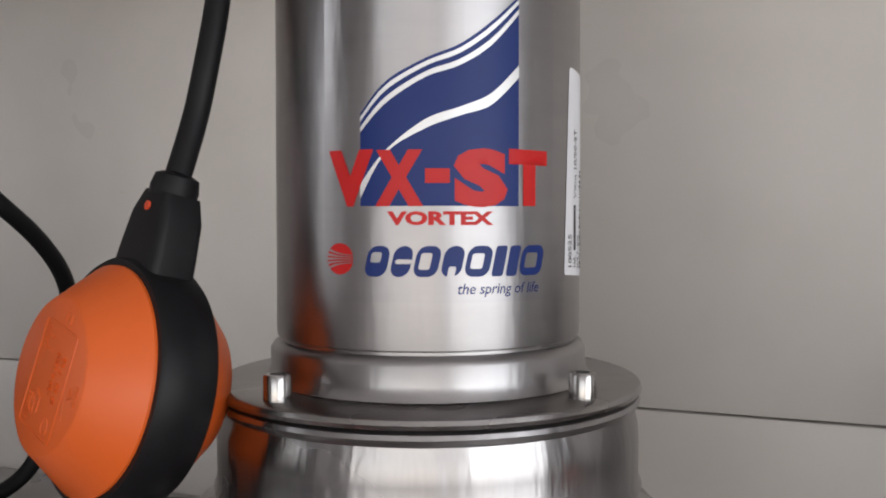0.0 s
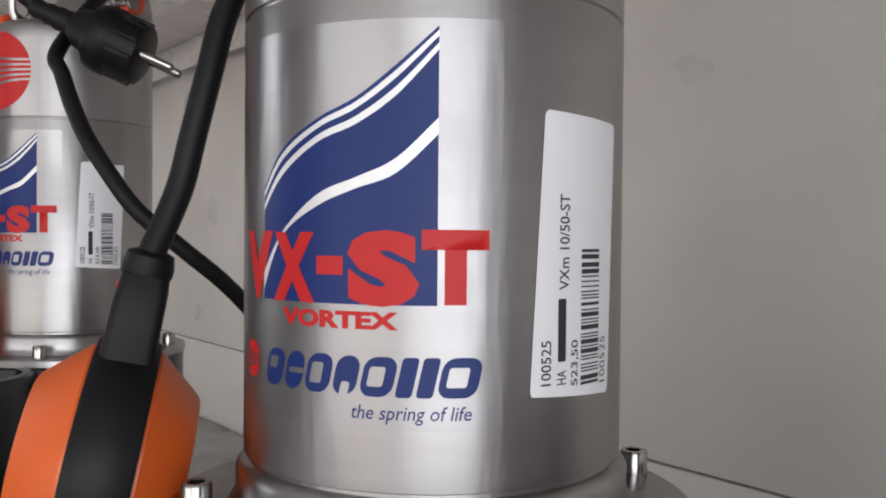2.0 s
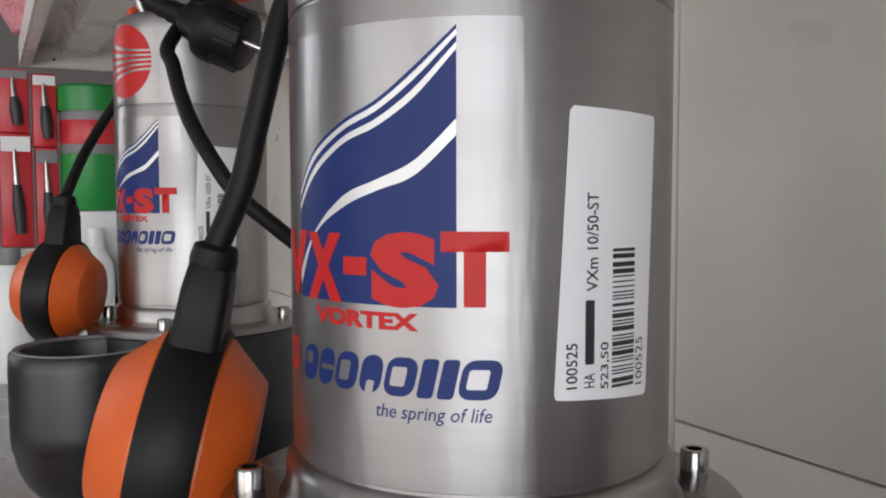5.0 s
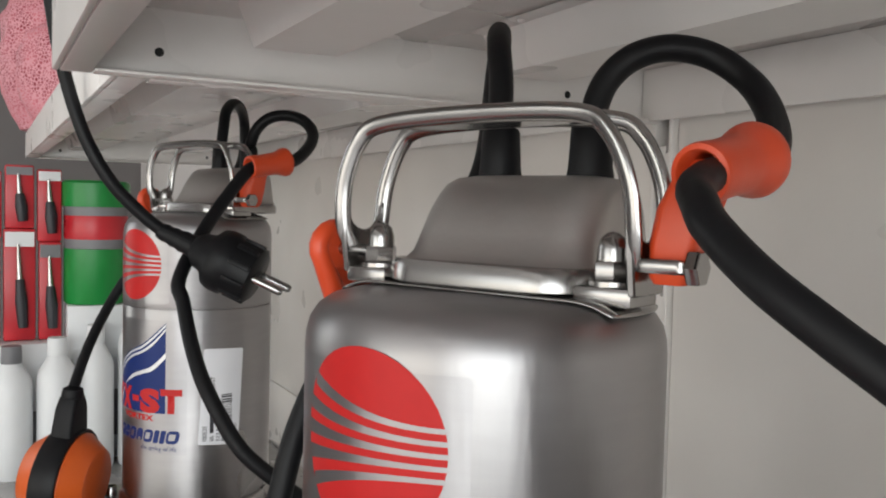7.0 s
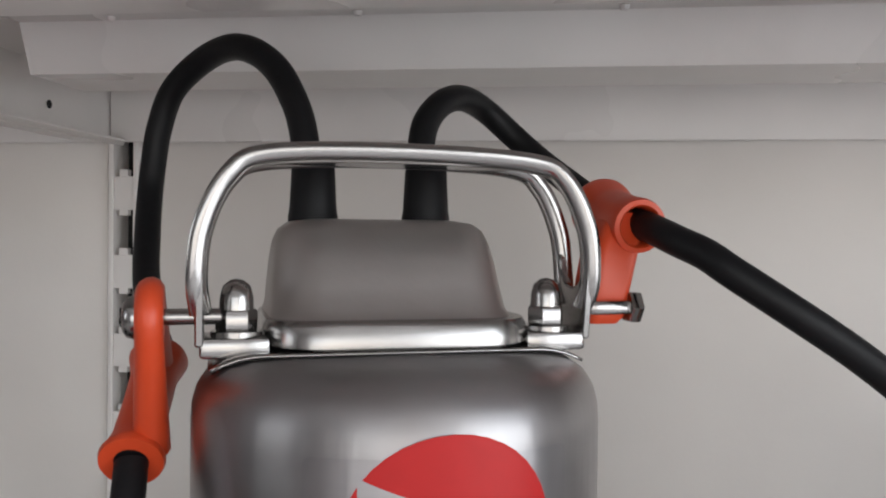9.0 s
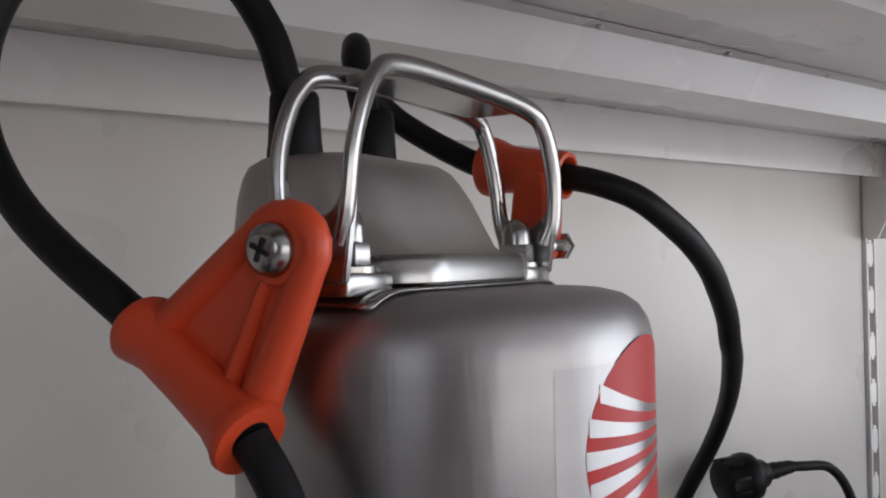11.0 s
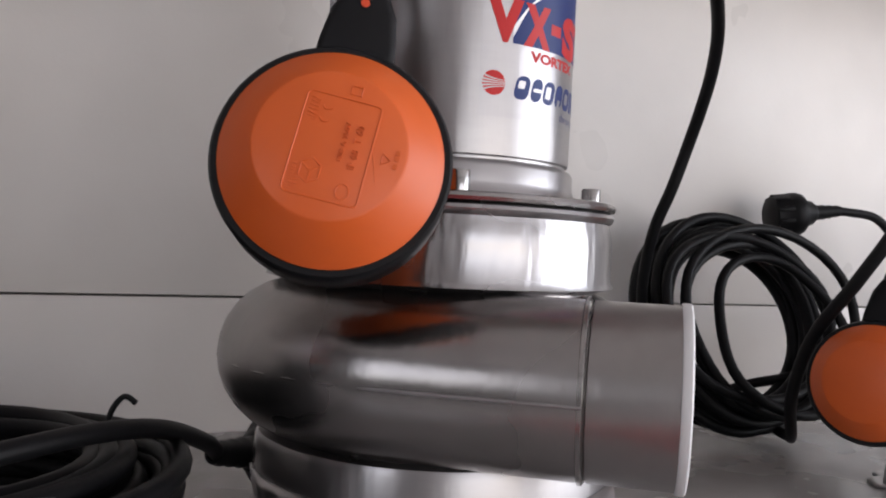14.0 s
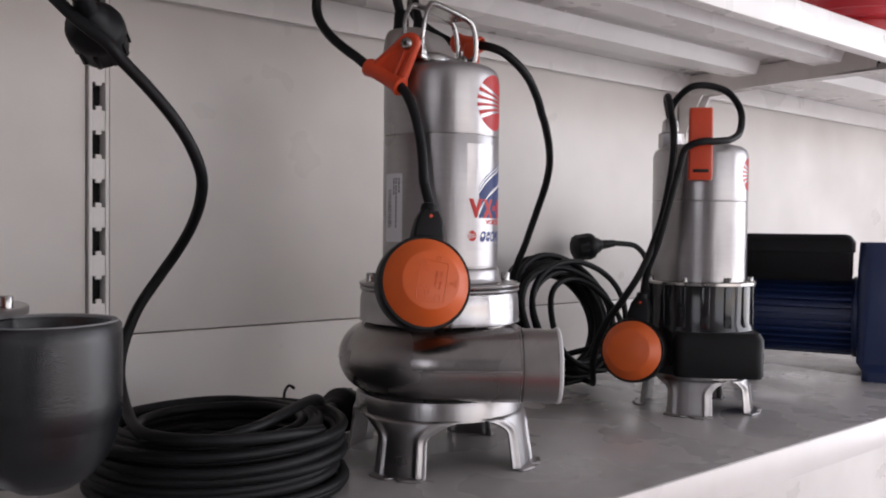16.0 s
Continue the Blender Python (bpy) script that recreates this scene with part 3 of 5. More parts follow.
def upright_clamp(parent, to):
    """Cable clamp on a broad upright arm, held by a steel lug beside the handle's leg."""
    a, b = Vector((0.0740, -0.0242, 0.4185)), Vector((0.0712, 0.0082, 0.4127))
    ax = b - a
    ln = ax.length
    m = Matrix.Translation(a) @ ax.normalized().to_track_quat("Z", "X").to_matrix().to_4x4()
    bm = lathe([(0.0048, 0.001), (0.0094, -0.0004), (0.0105, 0.0006), (0.0108, 0.0022), (0.0102, 0.0048), (0.0087, 0.0090), (0.0082, 0.0130), (0.0080, ln * 0.7), (0.0084, ln - 0.0022), (0.0080, ln - 0.0004), (0.0066, ln), (0.0060, ln - 0.0006), (0.0050, ln - 0.010), (0.0048, 0.001)], 32, None, m)
    bm.transform(to @ HF)
    body = part("cable_clamp", bm, REDORANGE, parent, "red-orange plastic cable clamp")
    part("arm", loft([(0.0575, 0.0665, -0.0050, 0.0045, 0.3838, 0.002), (0.0565, 0.0685, -0.0070, 0.0060, 0.3860, 0.003), (0.0568, 0.0700, -0.0085, 0.0070, 0.3950, 0.003), (0.0582, 0.0725, -0.0080, 0.0062, 0.4040, 0.003), (0.0615, 0.0755, -0.0085, 0.0045, 0.4120, 0.003), (0.0660, 0.0775, -0.0098, 0.0025, 0.4170, 0.003)], 0.003, 5, m=to @ HF), REDORANGE, body)
    part("arm_rib", box(0.0665, 0.0700, 0.0010, 0.0052, 0.3930, 0.4030, 0.0010, None, to @ HF), REDORANGE, body)
    part("lug", loft([(0.0540, 0.0690, 0.0010, 0.0090, 0.3870, 0.003), (0.0540, 0.0695, 0.0005, 0.0095, 0.3876, 0.003), (0.0540, 0.0695, 0.0005, 0.0095, 0.3902, 0.003), (0.0540, 0.0690, 0.0010, 0.0090, 0.3908, 0.003)], 0.003, 4, m=to @ HF), CHROME, body, "bright steel lug")
    end = to @ HF @ Matrix.Translation((0.0685, 0.0050, 0.3888)) @ Vector((1, 0, 0)).to_track_quat("Z", "Y").to_matrix().to_4x4()
    part("nut", lathe([(0, 0), (0.0046, 0), (0.0050, 0.0005), (0.0050, 0.0032), (0.0046, 0.0037), (0, 0.0037)], 6, None, end), CHROME, body)
    return body


def raised(bm, text, m, cx, cy, w, h, z):
    """Raised lettering that reads upwards, centred on (cx, cy)."""
    own = lettering(text, -0.01)
    xs, ys = [v.co.x for v in own.verts], [v.co.y for v in own.verts]
    x0, x1, y0, y1 = min(xs), max(xs), min(ys), max(ys)
    for v in own.verts:
        p, q = (v.co.x - x0) / (x1 - x0), (v.co.y - y0) / (y1 - y0)
        v.co = (cx + h * (0.5 - q), cy + w * (p - 0.5), z + 0.0006)
    rim = bmesh.ops.extrude_edge_only(own, edges=[d for d in own.edges if d.is_boundary])
    for v in rim["geom"]:
        if isinstance(v, bmesh.types.BMVert):
            v.co.z = z - 0.0002
    bmesh.ops.recalc_face_normals(own, faces=own.faces[:])
    merge(own, bm, m)


def float_switch(parent, centre, to, neck=(0.0166, 0.014, 0.071), heading=249, rise=12, r=0.039, detail=True):
    h, e = radians(heading), radians(rise)
    n = Vector((math.cos(e) * math.cos(h), math.cos(e) * math.sin(h), math.sin(e)))
    u = Vector(neck)
    u = (u - n * u.dot(n)).normalized()
    x = u.cross(n)
    m = Matrix(((x.x, u.x, n.x, centre[0]), (x.y, u.y, n.y, centre[1]), (x.z, u.z, n.z, centre[2]), (0, 0, 0, 1)))
    m = to @ m
    body = part("float_band", lathe([(r - 0.0035, 0.0098), (r - 0.001, 0.0098), (r, 0.0085), (r, -0.0085), (r - 0.001, -0.0098), (r - 0.0035, -0.0098)], 72, None, m), BLACK, parent, "black rubber float band")
    for s in (1, -1):
        q = m if s == 1 else m @ pose(0, 0, 0, 180)
        part("float_shell", lathe([(r - 0.003, 0.008), (r - 0.0031, 0.0108), (r - 0.0046, 0.0124), (0.0252, 0.0246), (0.0240, 0.0252), (0, 0.0252)], 72, None, q), ORANGE, body, "orange plastic float shell")
    z = 0.0252
    if detail:
        e = m @ pose(0.0008, -0.001, 0, 0, 0, -4)
        bm = bmesh.new()
        tube([e @ Vector((x0, y0, z)) for x0, y0 in [(0.0105 * sx + 0.0016 * math.cos(radians(t)), 0.0155 * sy + 0.0016 * math.sin(radians(t))) for sx, sy, t0 in ((1, 1, 0), (-1, 1, 90), (-1, -1, 180), (1, -1, 270)) for t in (t0, t0 + 45, t0 + 90)]], 0.00032, 6, bm, closed=True)
        for text, cx, cy, w, h in (("IP 68  T 60", 0.0072, 0.0020, 0.0145, 0.0022), ("10/8 A 250V", 0.0030, 0.0030, 0.0130, 0.0016)):
            raised(bm, text, e, cx, cy, w, h, z)
        rnd = random.Random(5)
        for cx, y0, y1, w in ((-0.0098, 0.0085, 0.0150, 0.0007), (-0.0082, 0.0075, 0.0150, 0.0007), (-0.0098, -0.0150, -0.0065, 0.0006), (-0.0080, -0.0150, -0.0110, 0.0006)):
            y = y0
            while y < y1:
                ln = rnd.uniform(0.0005, 0.0011)
                box(cx - w, cx + w, y, y + ln * 0.6, z - 0.0003, z + 0.0003, 0, bm, e)
                y += ln + 0.0003
        for cx, s in ((-0.0048, 1), (-0.0048, -1)):
            tube([e @ Vector((cx + 0.0016 * math.cos(radians(t)), 0.0115 + s * 0.0021 + 0.0016 * math.sin(radians(t)), z)) for t in range(200, 345, 20)], 0.0003, 6, bm)
        hexa = [Vector((-0.0048 + 0.0036 * math.sin(radians(60 * k)), -0.0088 + 0.0042 * math.cos(radians(60 * k)), z)) for k in range(6)]
        tube([e @ p for p in hexa], 0.0003, 6, bm, closed=True)
        for k in (1, 3, 5):
            tube([e @ hexa[k], e @ Vector((-0.0048, -0.0088, z))], 0.00028, 6, bm)
        tube([e @ Vector((0.0066 + 0.0021 * math.cos(t), -0.0130 + 0.0026 * math.sin(t), z)) for t in [k * math.pi / 8 for k in range(16)]], 0.0003, 6, bm, closed=True)
        tube([e @ Vector(q) for q in ((0.0160, -0.0010, z), (0.0160, 0.0026, z), (0.0186, 0.0006, z))], 0.0003, 6, bm, closed=True)
        for y in (-0.0016, 0.0010, 0.0030):
            box(0.0198, 0.0212, y, y + 0.0016, z - 0.0003, z + 0.0003, 0, bm, e)
        tube([e @ Vector((x, y, z)) for x, y in ((0.0010, 0.0190), (0.0010, 0.0218), (0.0045, 0.0218), (0.0045, 0.0190))], 0.0003, 6, bm, closed=True)
        tube([e @ Vector(q) for q in ((0.0122, 0.0030, z - 0.0001), (0.0140, -0.0020, z - 0.0001), (0.0158, -0.0075, z - 0.0001))], 0.00022, 6, bm)
        part("embossing", bm, ORANGE, body)
    part("neck", loft([(-0.0145, 0.0145, -0.0085, 0.0085, 0.030, 0.003), (-0.0135, 0.0135, -0.008, 0.008, 0.044, 0.003), (-0.0115, 0.0115, -0.0078, 0.0078, 0.056, 0.003), (-0.0085, 0.0085, -0.0072, 0.0072, 0.0625, 0.003), (-0.0078, 0.0078, -0.007, 0.007, 0.064, 0.003)], 0.003, 4, None, m @ pose(0, 0, 0, -90) @ Matrix.Scale(-1, 4, (0, 1, 0))), BLACK, body)
    part("collar", lathe([(0, 0.063), (0.0078, 0.063), (0.0080, 0.066), (0.0072, 0.070), (0.0050, 0.071), (0, 0.071)], 24, None, m @ pose(0, 0, 0, -90)), BLACK, body)
    part("pin", lathe([(0.0016, 0), (0.0016, 0.0009), (0, 0.0011)], 12, None, m @ pose(0.0, 0.0585, 0.0072)), REDORANGE, body)
    return m @ Vector((0, 0.070, 0))


def cable(points, r, material, name, parent, to, steps=8):
    return part(name, tube(spline([to @ Vector(p) for p in points], steps), r, 16), material, parent, "black rubber cable")


def motor_head(pump, to, bottom, label2=True):
    """Motor can, print, cover, grip, clamps and the two short cable loops."""
    R = 0.056
    part("motor", lathe([(0.0, 0.3772), (0.034, 0.3771), (0.043, 0.3766), (0.0485, 0.3752), (0.0522, 0.3727), (0.0546, 0.3690), (0.0557, 0.3648), (R, 0.3600), (R, 0.3097), (R - 0.0002, 0.3091), (R - 0.0009, 0.3087), (R - 0.0009, 0.3082), (R - 0.0002, 0.3078), (R, 0.3072), (R, bottom + 0.004), (R - 0.0002, bottom + 0.0012), (R - 0.0016, bottom + 0.0005), (R - 0.0016, bottom - 0.0005), (R + 0.001, bottom - 0.0015), (R + 0.0022, bottom - 0.0035), (R + 0.0022, bottom - 0.0095), (R + 0.003, bottom - 0.0120), (R + 0.0045, bottom - 0.0142), (0.045, bottom - 0.0144)], 112, None, to), STEEL, pump, "brushed stainless steel motor can")
    flame_sign(R, to, pump)
    printed([rounded(258.4, 326, 0.312, 0.3666 - 0.006, 0.002)], R + 0.00006, to, FILM, "film", pump)
    sun_sign(293.4, 0.3399, 0.0260, R + 0.00012, to, pump)
    price_label(R, to, pump)
    if label2:
        rear_label(R, to, pump)
    f = to @ HF
    bm = bmesh.new()
    grid = []
    for iu in range(29):
        x = -0.0515 + 0.1045 * iu / 28
        row = []
        for iv in range(17):
            y = -0.0400 + 0.0530 * iv / 16
            rr = math.hypot(x, y)
            k = min(1.0, 0.0525 / max(rr, 0.001))
            rr *= k
            row.append(bm.verts.new(f @ Vector((x * k, y * k, 0.3779 - 22 * max(0.0, rr - 0.0400) ** 2))))
        grid.append(row)
    for p, q in zip(grid, grid[1:]):
        for k in range(16):
            bm.faces.new((p[k], q[k], q[k + 1], p[k + 1]))
    bmesh.ops.recalc_face_normals(bm, faces=bm.faces[:])
    plate = part("plate", bm, CHROME, pump)
    thick = plate.modifiers.new("thick", "SOLIDIFY")
    thick.thickness, thick.offset = 0.0009, 0.0
    part("cover_flange", loft([(-0.0365, 0.038, -0.053, 0.0130, 0.3786, 0.018), (-0.0375, 0.039, -0.054, 0.0140, 0.3794, 0.018), (-0.0375, 0.039, -0.054, 0.0140, 0.3843, 0.018), (-0.0365, 0.038, -0.053, 0.0130, 0.3862, 0.018)], 0.018, 10, m=f), CHROME, pump)
    part("cover", loft([(-0.0352, 0.0350, -0.053, 0.0060, 0.3862, 0.012), (-0.0346, 0.0345, -0.0525, 0.0040, 0.3885, 0.014), (-0.0341, 0.0340, -0.052, 0.0005, 0.395, 0.014), (-0.0334, 0.0334, -0.0515, -0.0030, 0.402, 0.014), (-0.0325, 0.0326, -0.0505, -0.0065, 0.4075, 0.014), (-0.0310, 0.0313, -0.049, -0.0095, 0.4110, 0.013), (-0.0280, 0.0285, -0.046, -0.0130, 0.4132, 0.011), (-0.022, 0.023, -0.041, -0.018, 0.4141, 0.008)], m=f), COVER, pump, "matt pressed steel cable cover")
    # grip
    grip = part("grip", loft([(-0.033, 0.033, -0.0085, 0.0085, 0.4288, 0.003), (-0.033, 0.033, -0.0085, 0.0085, 0.4306, 0.003)], m=f), CHROME, pump, "pressed stainless steel carrying handle")
    for s in (1, -1):
        line = spline([(-0.0535, s * 0.0068, 0.389), (-0.0545, s * 0.0095, 0.397), (-0.0530, s * 0.0105, 0.411), (-0.0465, s * 0.0105, 0.4245), (-0.036, s * 0.0098, 0.4300), (0, s * 0.0090, 0.4315), (0.036, s * 0.0098, 0.4300), (0.0465, s * 0.0105, 0.4245), (0.0530, s * 0.0105, 0.411), (0.0545, s * 0.0095, 0.397), (0.0535, s * 0.0068, 0.389)], 7)
        part("side_bar", tube([f @ p for p in line], 0.0030, 12, flat=0.62), CHROME, grip)
    for x in (-0.0538, 0.0538):
        s = 1 if x > 0 else -1
        outline = [(-0.0085, 0.3800), (0.0085, 0.3800), (0.0108, 0.3960), (0.0116, 0.4045), (0.0086, 0.4045)] + [(0.0080 * math.cos(radians(v)), 0.4020 - 0.0075 * math.sin(radians(v))) for v in range(0, 181, 20)] + [(-0.0086, 0.4045), (-0.0116, 0.4045), (-0.0108, 0.3960)]
        bm = bmesh.new()
        face = bm.faces.new([bm.verts.new((x - s * 0.0012, u, v)) for u, v in outline])
        side = bmesh.ops.extrude_face_region(bm, geom=[face])
        bmesh.ops.translate(bm, verts=[g for g in side["geom"] if isinstance(g, bmesh.types.BMVert)], vec=(s * 0.0024, 0, 0))
        bmesh.ops.recalc_face_normals(bm, faces=bm.faces[:])
        bmesh.ops.bevel(bm, geom=bm.edges[:], offset=0.0005, segments=1, affect="EDGES")
        bm.transform(f)
        part("leg_plate", bm, CHROME, grip)
        part("foot_plate", box(min(x, x - s * 0.018), max(x, x - s * 0.018), -0.0085, 0.0085, 0.3768, 0.3822, 0.0012, None, f), CHROME, grip)
        acorn_nut(x - s * 0.0095, pump, to)
    for x in (-0.0200, 0.0165):
        part("cable_gland", lathe([(0.0078, 0.4120), (0.0078, 0.4150), (0.0074, 0.4175), (0.0068, 0.4300), (0.0062, 0.4315), (0.0040, 0.4320)], 24, None, f @ pose(x, -0.0345, 0)), RUBBER, pump)
    left = cable_clamp("cable_clamp", -0.0660, (-0.0015, 0.3874), (0.0415, 0.3704), (0.0035, 0.3485), pump, to, -1, 1.0, -0.005, 1.0)
    right = upright_clamp(pump, to)
    cable([(-0.0318, 0.0242, 0.424), (-0.034, 0.025, 0.434), (-0.038, 0.0275, 0.449), (-0.0475, 0.0320, 0.464), (-0.0625, 0.0415, 0.4725), (-0.0785, 0.0520, 0.4715), (-0.0945, 0.0600, 0.4620), (-0.1012, 0.0625, 0.4485), (-0.1036, 0.0625, 0.4345), (-0.1036, 0.0597, 0.4214), (-0.1006, 0.0522, 0.4085), (-0.0962, 0.0425, 0.3975), (-0.0898, 0.0310, 0.3872), (-0.0835, 0.0215, 0.3790), (-0.0769, 0.0128, 0.3704), (-0.0719, -0.0057, 0.3595), (-0.0668, -0.0241, 0.3485)], 0.0046, RUBBER, "loop_cable", pump, to)
    cable([(0.0019, 0.0382, 0.424), (0.0, 0.040, 0.434), (0.0005, 0.0445, 0.446), (0.005, 0.052, 0.4545), (0.011, 0.063, 0.458), (0.018, 0.075, 0.4555), (0.028, 0.081, 0.447), (0.039, 0.078, 0.437), (0.0520, 0.0670, 0.4262), (0.0611, 0.0540, 0.4185), (0.0661, 0.0385, 0.4156), (0.0711, 0.0224, 0.4127)], 0.0046, RUBBER, "loop_cable", pump, to)

# ---------------------------------------------------------------- the pump in front
ID = Matrix()
pump = thing("submersible_pump", (0, 0, 0), "brushed stainless steel submersible pump standing on the shelf", "pump", "submersible pumps")
motor_head(pump, ID, 0.1852)
part("seal_flange", lathe([(0.045, 0.1708), (0.0605, 0.1708), (0.0640, 0.1702), (0.0765, 0.1702), (0.0778, 0.1696), (0.0784, 0.1682), (0.0778, 0.1668), (0.0755, 0.1662), (0.074, 0.1660)], 96), STEEL_DULL, pump)
for a in (68.8, 158.8, 248.8, 338.8):
    bolt((0.0690 * math.cos(radians(a)), 0.0690 * math.sin(radians(a)), 0.1695), pump, ID)
part("neck_ring", lathe([(0.073, 0.1660), (0.0752, 0.1660), (0.0772, 0.1652), (0.0778, 0.1638), (0.0770, 0.1622), (0.0756, 0.1612), (0.0760, 0.1588), (0.0770, 0.1550), (0.0773, 0.150), (0.0773, 0.136), (0.0785, 0.1335), (0.070, 0.131)], 96), NECK, pump, "dented stainless steel neck ring")


def volute_mesh():
    """A spiral casing: a fat ring whose tail runs off as the outlet."""
    bm = bmesh.new()
    D = Vector((0.777, -0.630, 0))
    N = Vector((-0.630, -0.777, 0))
    rings = []
    count, m = 96, 28
    for i in range(count + 1):
        t = i / count
        ang = math.atan2(N.y, N.x) - 2 * math.pi * (1 - t)
        grow = 0.62 + 0.38 * min(1, t * 1.25)
        rad = 0.0345 * (0.86 + 0.14 * grow)
        c = 0.0635 - (1 - grow) * 0.012
        mid = Vector((math.cos(ang), math.sin(ang), 0))
        ring = []
        for k in range(m):
            b = 2 * math.pi * k / m
            cb, sb = math.cos(b), math.sin(b)
            ring.append(bm.verts.new(mid * (c + rad * cb) + Vector((0, 0, 0.0985 + 0.0335 * sb))))
        rings.append(ring)
    for a in (0.02, 0.045, 0.0735):
        nxt = [bm.verts.new(v.co + D * a) for v in rings[count]]
        rings.append(nxt)
    for a, b in zip(rings, rings[1:]):
        for k in range(m):
            j = (k + 1) % m
            bm.faces.new((a[k], b[k], b[j], a[j]))
    bm.faces.new(rings[-1])
    bm.faces.new(rings[0][::-1])
    bmesh.ops.recalc_face_normals(bm, faces=bm.faces[:])
    return bm, D, N


vm, D, N = volute_mesh()
part("volute", vm, STEEL_DULL, pump, "welded stainless steel pump casing")
part("casing_core", lathe([(0.0, 0.1335), (0.0700, 0.1335), (0.0700, 0.0650), (0.0, 0.0650)], 64), STEEL_DULL, pump)
seam_line = [Vector((0.0975 * math.cos(a), 0.0975 * math.sin(a), 0.0978)) for a in [math.atan2(N.y, N.x) - radians(170 - 10 * i) for i in range(18)]] + [N * 0.0980 + D * a + Vector((0, 0, 0.0978)) for a in (0.02, 0.05, 0.073)]
part("weld_seam", tube(seam_line, 0.0007, 8), STEEL, pump)
om = Matrix.Translation(N * 0.0635 + Vector((0, 0, 0.0985))) @ D.to_track_quat("Z", "Y").to_matrix().to_4x4()
outlet = part("outlet", lathe([(0.0290, 0.06), (0.0322, 0.0725), (0.0322, 0.0742), (0.0333, 0.0748), (0.0333, 0.1065), (0.0300, 0.1065), (0.0300, 0.06)], 64, None, om), STEEL_DULL, pump, "plain steel outlet pipe stub")
part("rim_cap", lathe([(0.0337, 0.1052), (0.0342, 0.1058), (0.0342, 0.1084), (0.0336, 0.1090), (0.0305, 0.1088), (0.0300, 0.1070), (0.0300, 0.1052)], 64, None, om), WHITE_PLASTIC, outlet, "white plastic edge ring")
part("joint_ring", lathe([(0.0335, 0.0712), (0.0345, 0.0718), (0.0345, 0.0732), (0.0335, 0.0738)], 64, None, om), CHROME, outlet)


def leg_skirt(parent, r0, r1, h, angles, top_drop, material, to, half_width=16.5):
    """A pressed stand: ring above, separate bent legs with turned-out feet below."""
    part("stand_ring", lathe([(r0 - 0.006, h + 0.006), (r0 - 0.001, h + 0.005), (r0, h + 0.002), (r0 + 0.0008, h - top_drop), (r0 - 0.0012, h - top_drop), (r0 - 0.002, h), (r0 - 0.008, h + 0.003)], 96, None, to), material, parent)
    for a in angles:
        bm = bmesh.new()
        rows = []
        nz = 12
        for iz in range(nz + 1):
            t = iz / nz
            z = (h - top_drop + 0.002) * (1 - t) + 0.0012 * t
            half = half_width + 22 * max(0.0, 1 - t * 2.6) ** 2
            r = r0 + 0.0012 + (r1 - r0) * t
            row = []
            for k in range(31):
                u = -1 + 2 * k / 30
                bulge = (0.0012 * (1 - min(1, max(0, (abs(u) - 0.62) / 0.2))) + 0.0026 * math.exp(-((abs(u) - 0.70) / 0.09) ** 2)) * min(1, t * 4)
                th = radians(a + half * u)
                row.append(((r + bulge) * math.cos(th), (r + bulge) * math.sin(th), z))
            rows.append(row)
        for reach in (0.004, 0.010):
            row = []
            for k in range(31):
                u = -1 + 2 * k / 30
                th = radians(a + (half_width - 1.5) * u)
                row.append(((r1 + 0.0044 + reach * (1 - 0.35 * u * u - 0.6 * math.exp(-(u / 0.14) ** 2))) * math.cos(th), (r1 + 0.0044 + reach * (1 - 0.35 * u * u - 0.6 * math.exp(-(u / 0.14) ** 2))) * math.sin(th), 0.0012))
            rows.append(row)
        grid = [[bm.verts.new(to @ Vector(p)) for p in row] for row in rows]
        for p, q in zip(grid, grid[1:]):
            for k in range(30):
                bm.faces.new((p[k], q[k], q[k + 1], p[k + 1]))
        bmesh.ops.recalc_face_normals(bm, faces=bm.faces[:])
        ob = part("leg", bm, material, parent)
        so = ob.modifiers.new("thick", "SOLIDIFY")
        so.thickness, so.offset = 0.0016, 0.0


leg_skirt(pump, 0.0800, 0.0880, 0.0605, (118, 208, 298, 28), 0.0125, STEEL, ID)
top = float_switch(pump, (-0.0780, -0.0738, 0.1740), ID, r=0.0405)
cable([(-0.0668, -0.0241, 0.3485), (-0.0640, -0.032, 0.338), (-0.0622, -0.0405, 0.320), (-0.0610, -0.0462, 0.300), (-0.0617, -0.0511, 0.280), (-0.0633, -0.0552, 0.262), tuple(top)], 0.0044, RUBBER, "float_cable", pump, ID)
cable([(0.0661, 0.0385, 0.4156), (0.0711, 0.0224, 0.4127), (0.0742, 0.0150, 0.4108), (0.0785, 0.0090, 0.4083), (0.0849, 0.0045, 0.405), (0.0918, 0.0012, 0.400), (0.1070, -0.0003, 0.390), (0.1224, 0.0028, 0.380), (0.1364, 0.0085, 0.370), (0.1490, 0.0145, 0.360), (0.1606, 0.0217, 0.350), (0.1775, 0.0325, 0.340), (0.2093, 0.0567, 0.320), (0.2350, 0.0800, 0.300), (0.2500, 0.1000, 0.278), (0.2590, 0.1190, 0.255), (0.2620, 0.1340, 0.230), (0.2590, 0.1450, 0.200), (0.2570, 0.1620, 0.165), (0.2680, 0.1850, 0.120), (0.2860, 0.2000, 0.085)], 0.0045, RUBBER, "supply_cable", pump, ID)

# ---------------------------------------------------------------- cables on the shelf


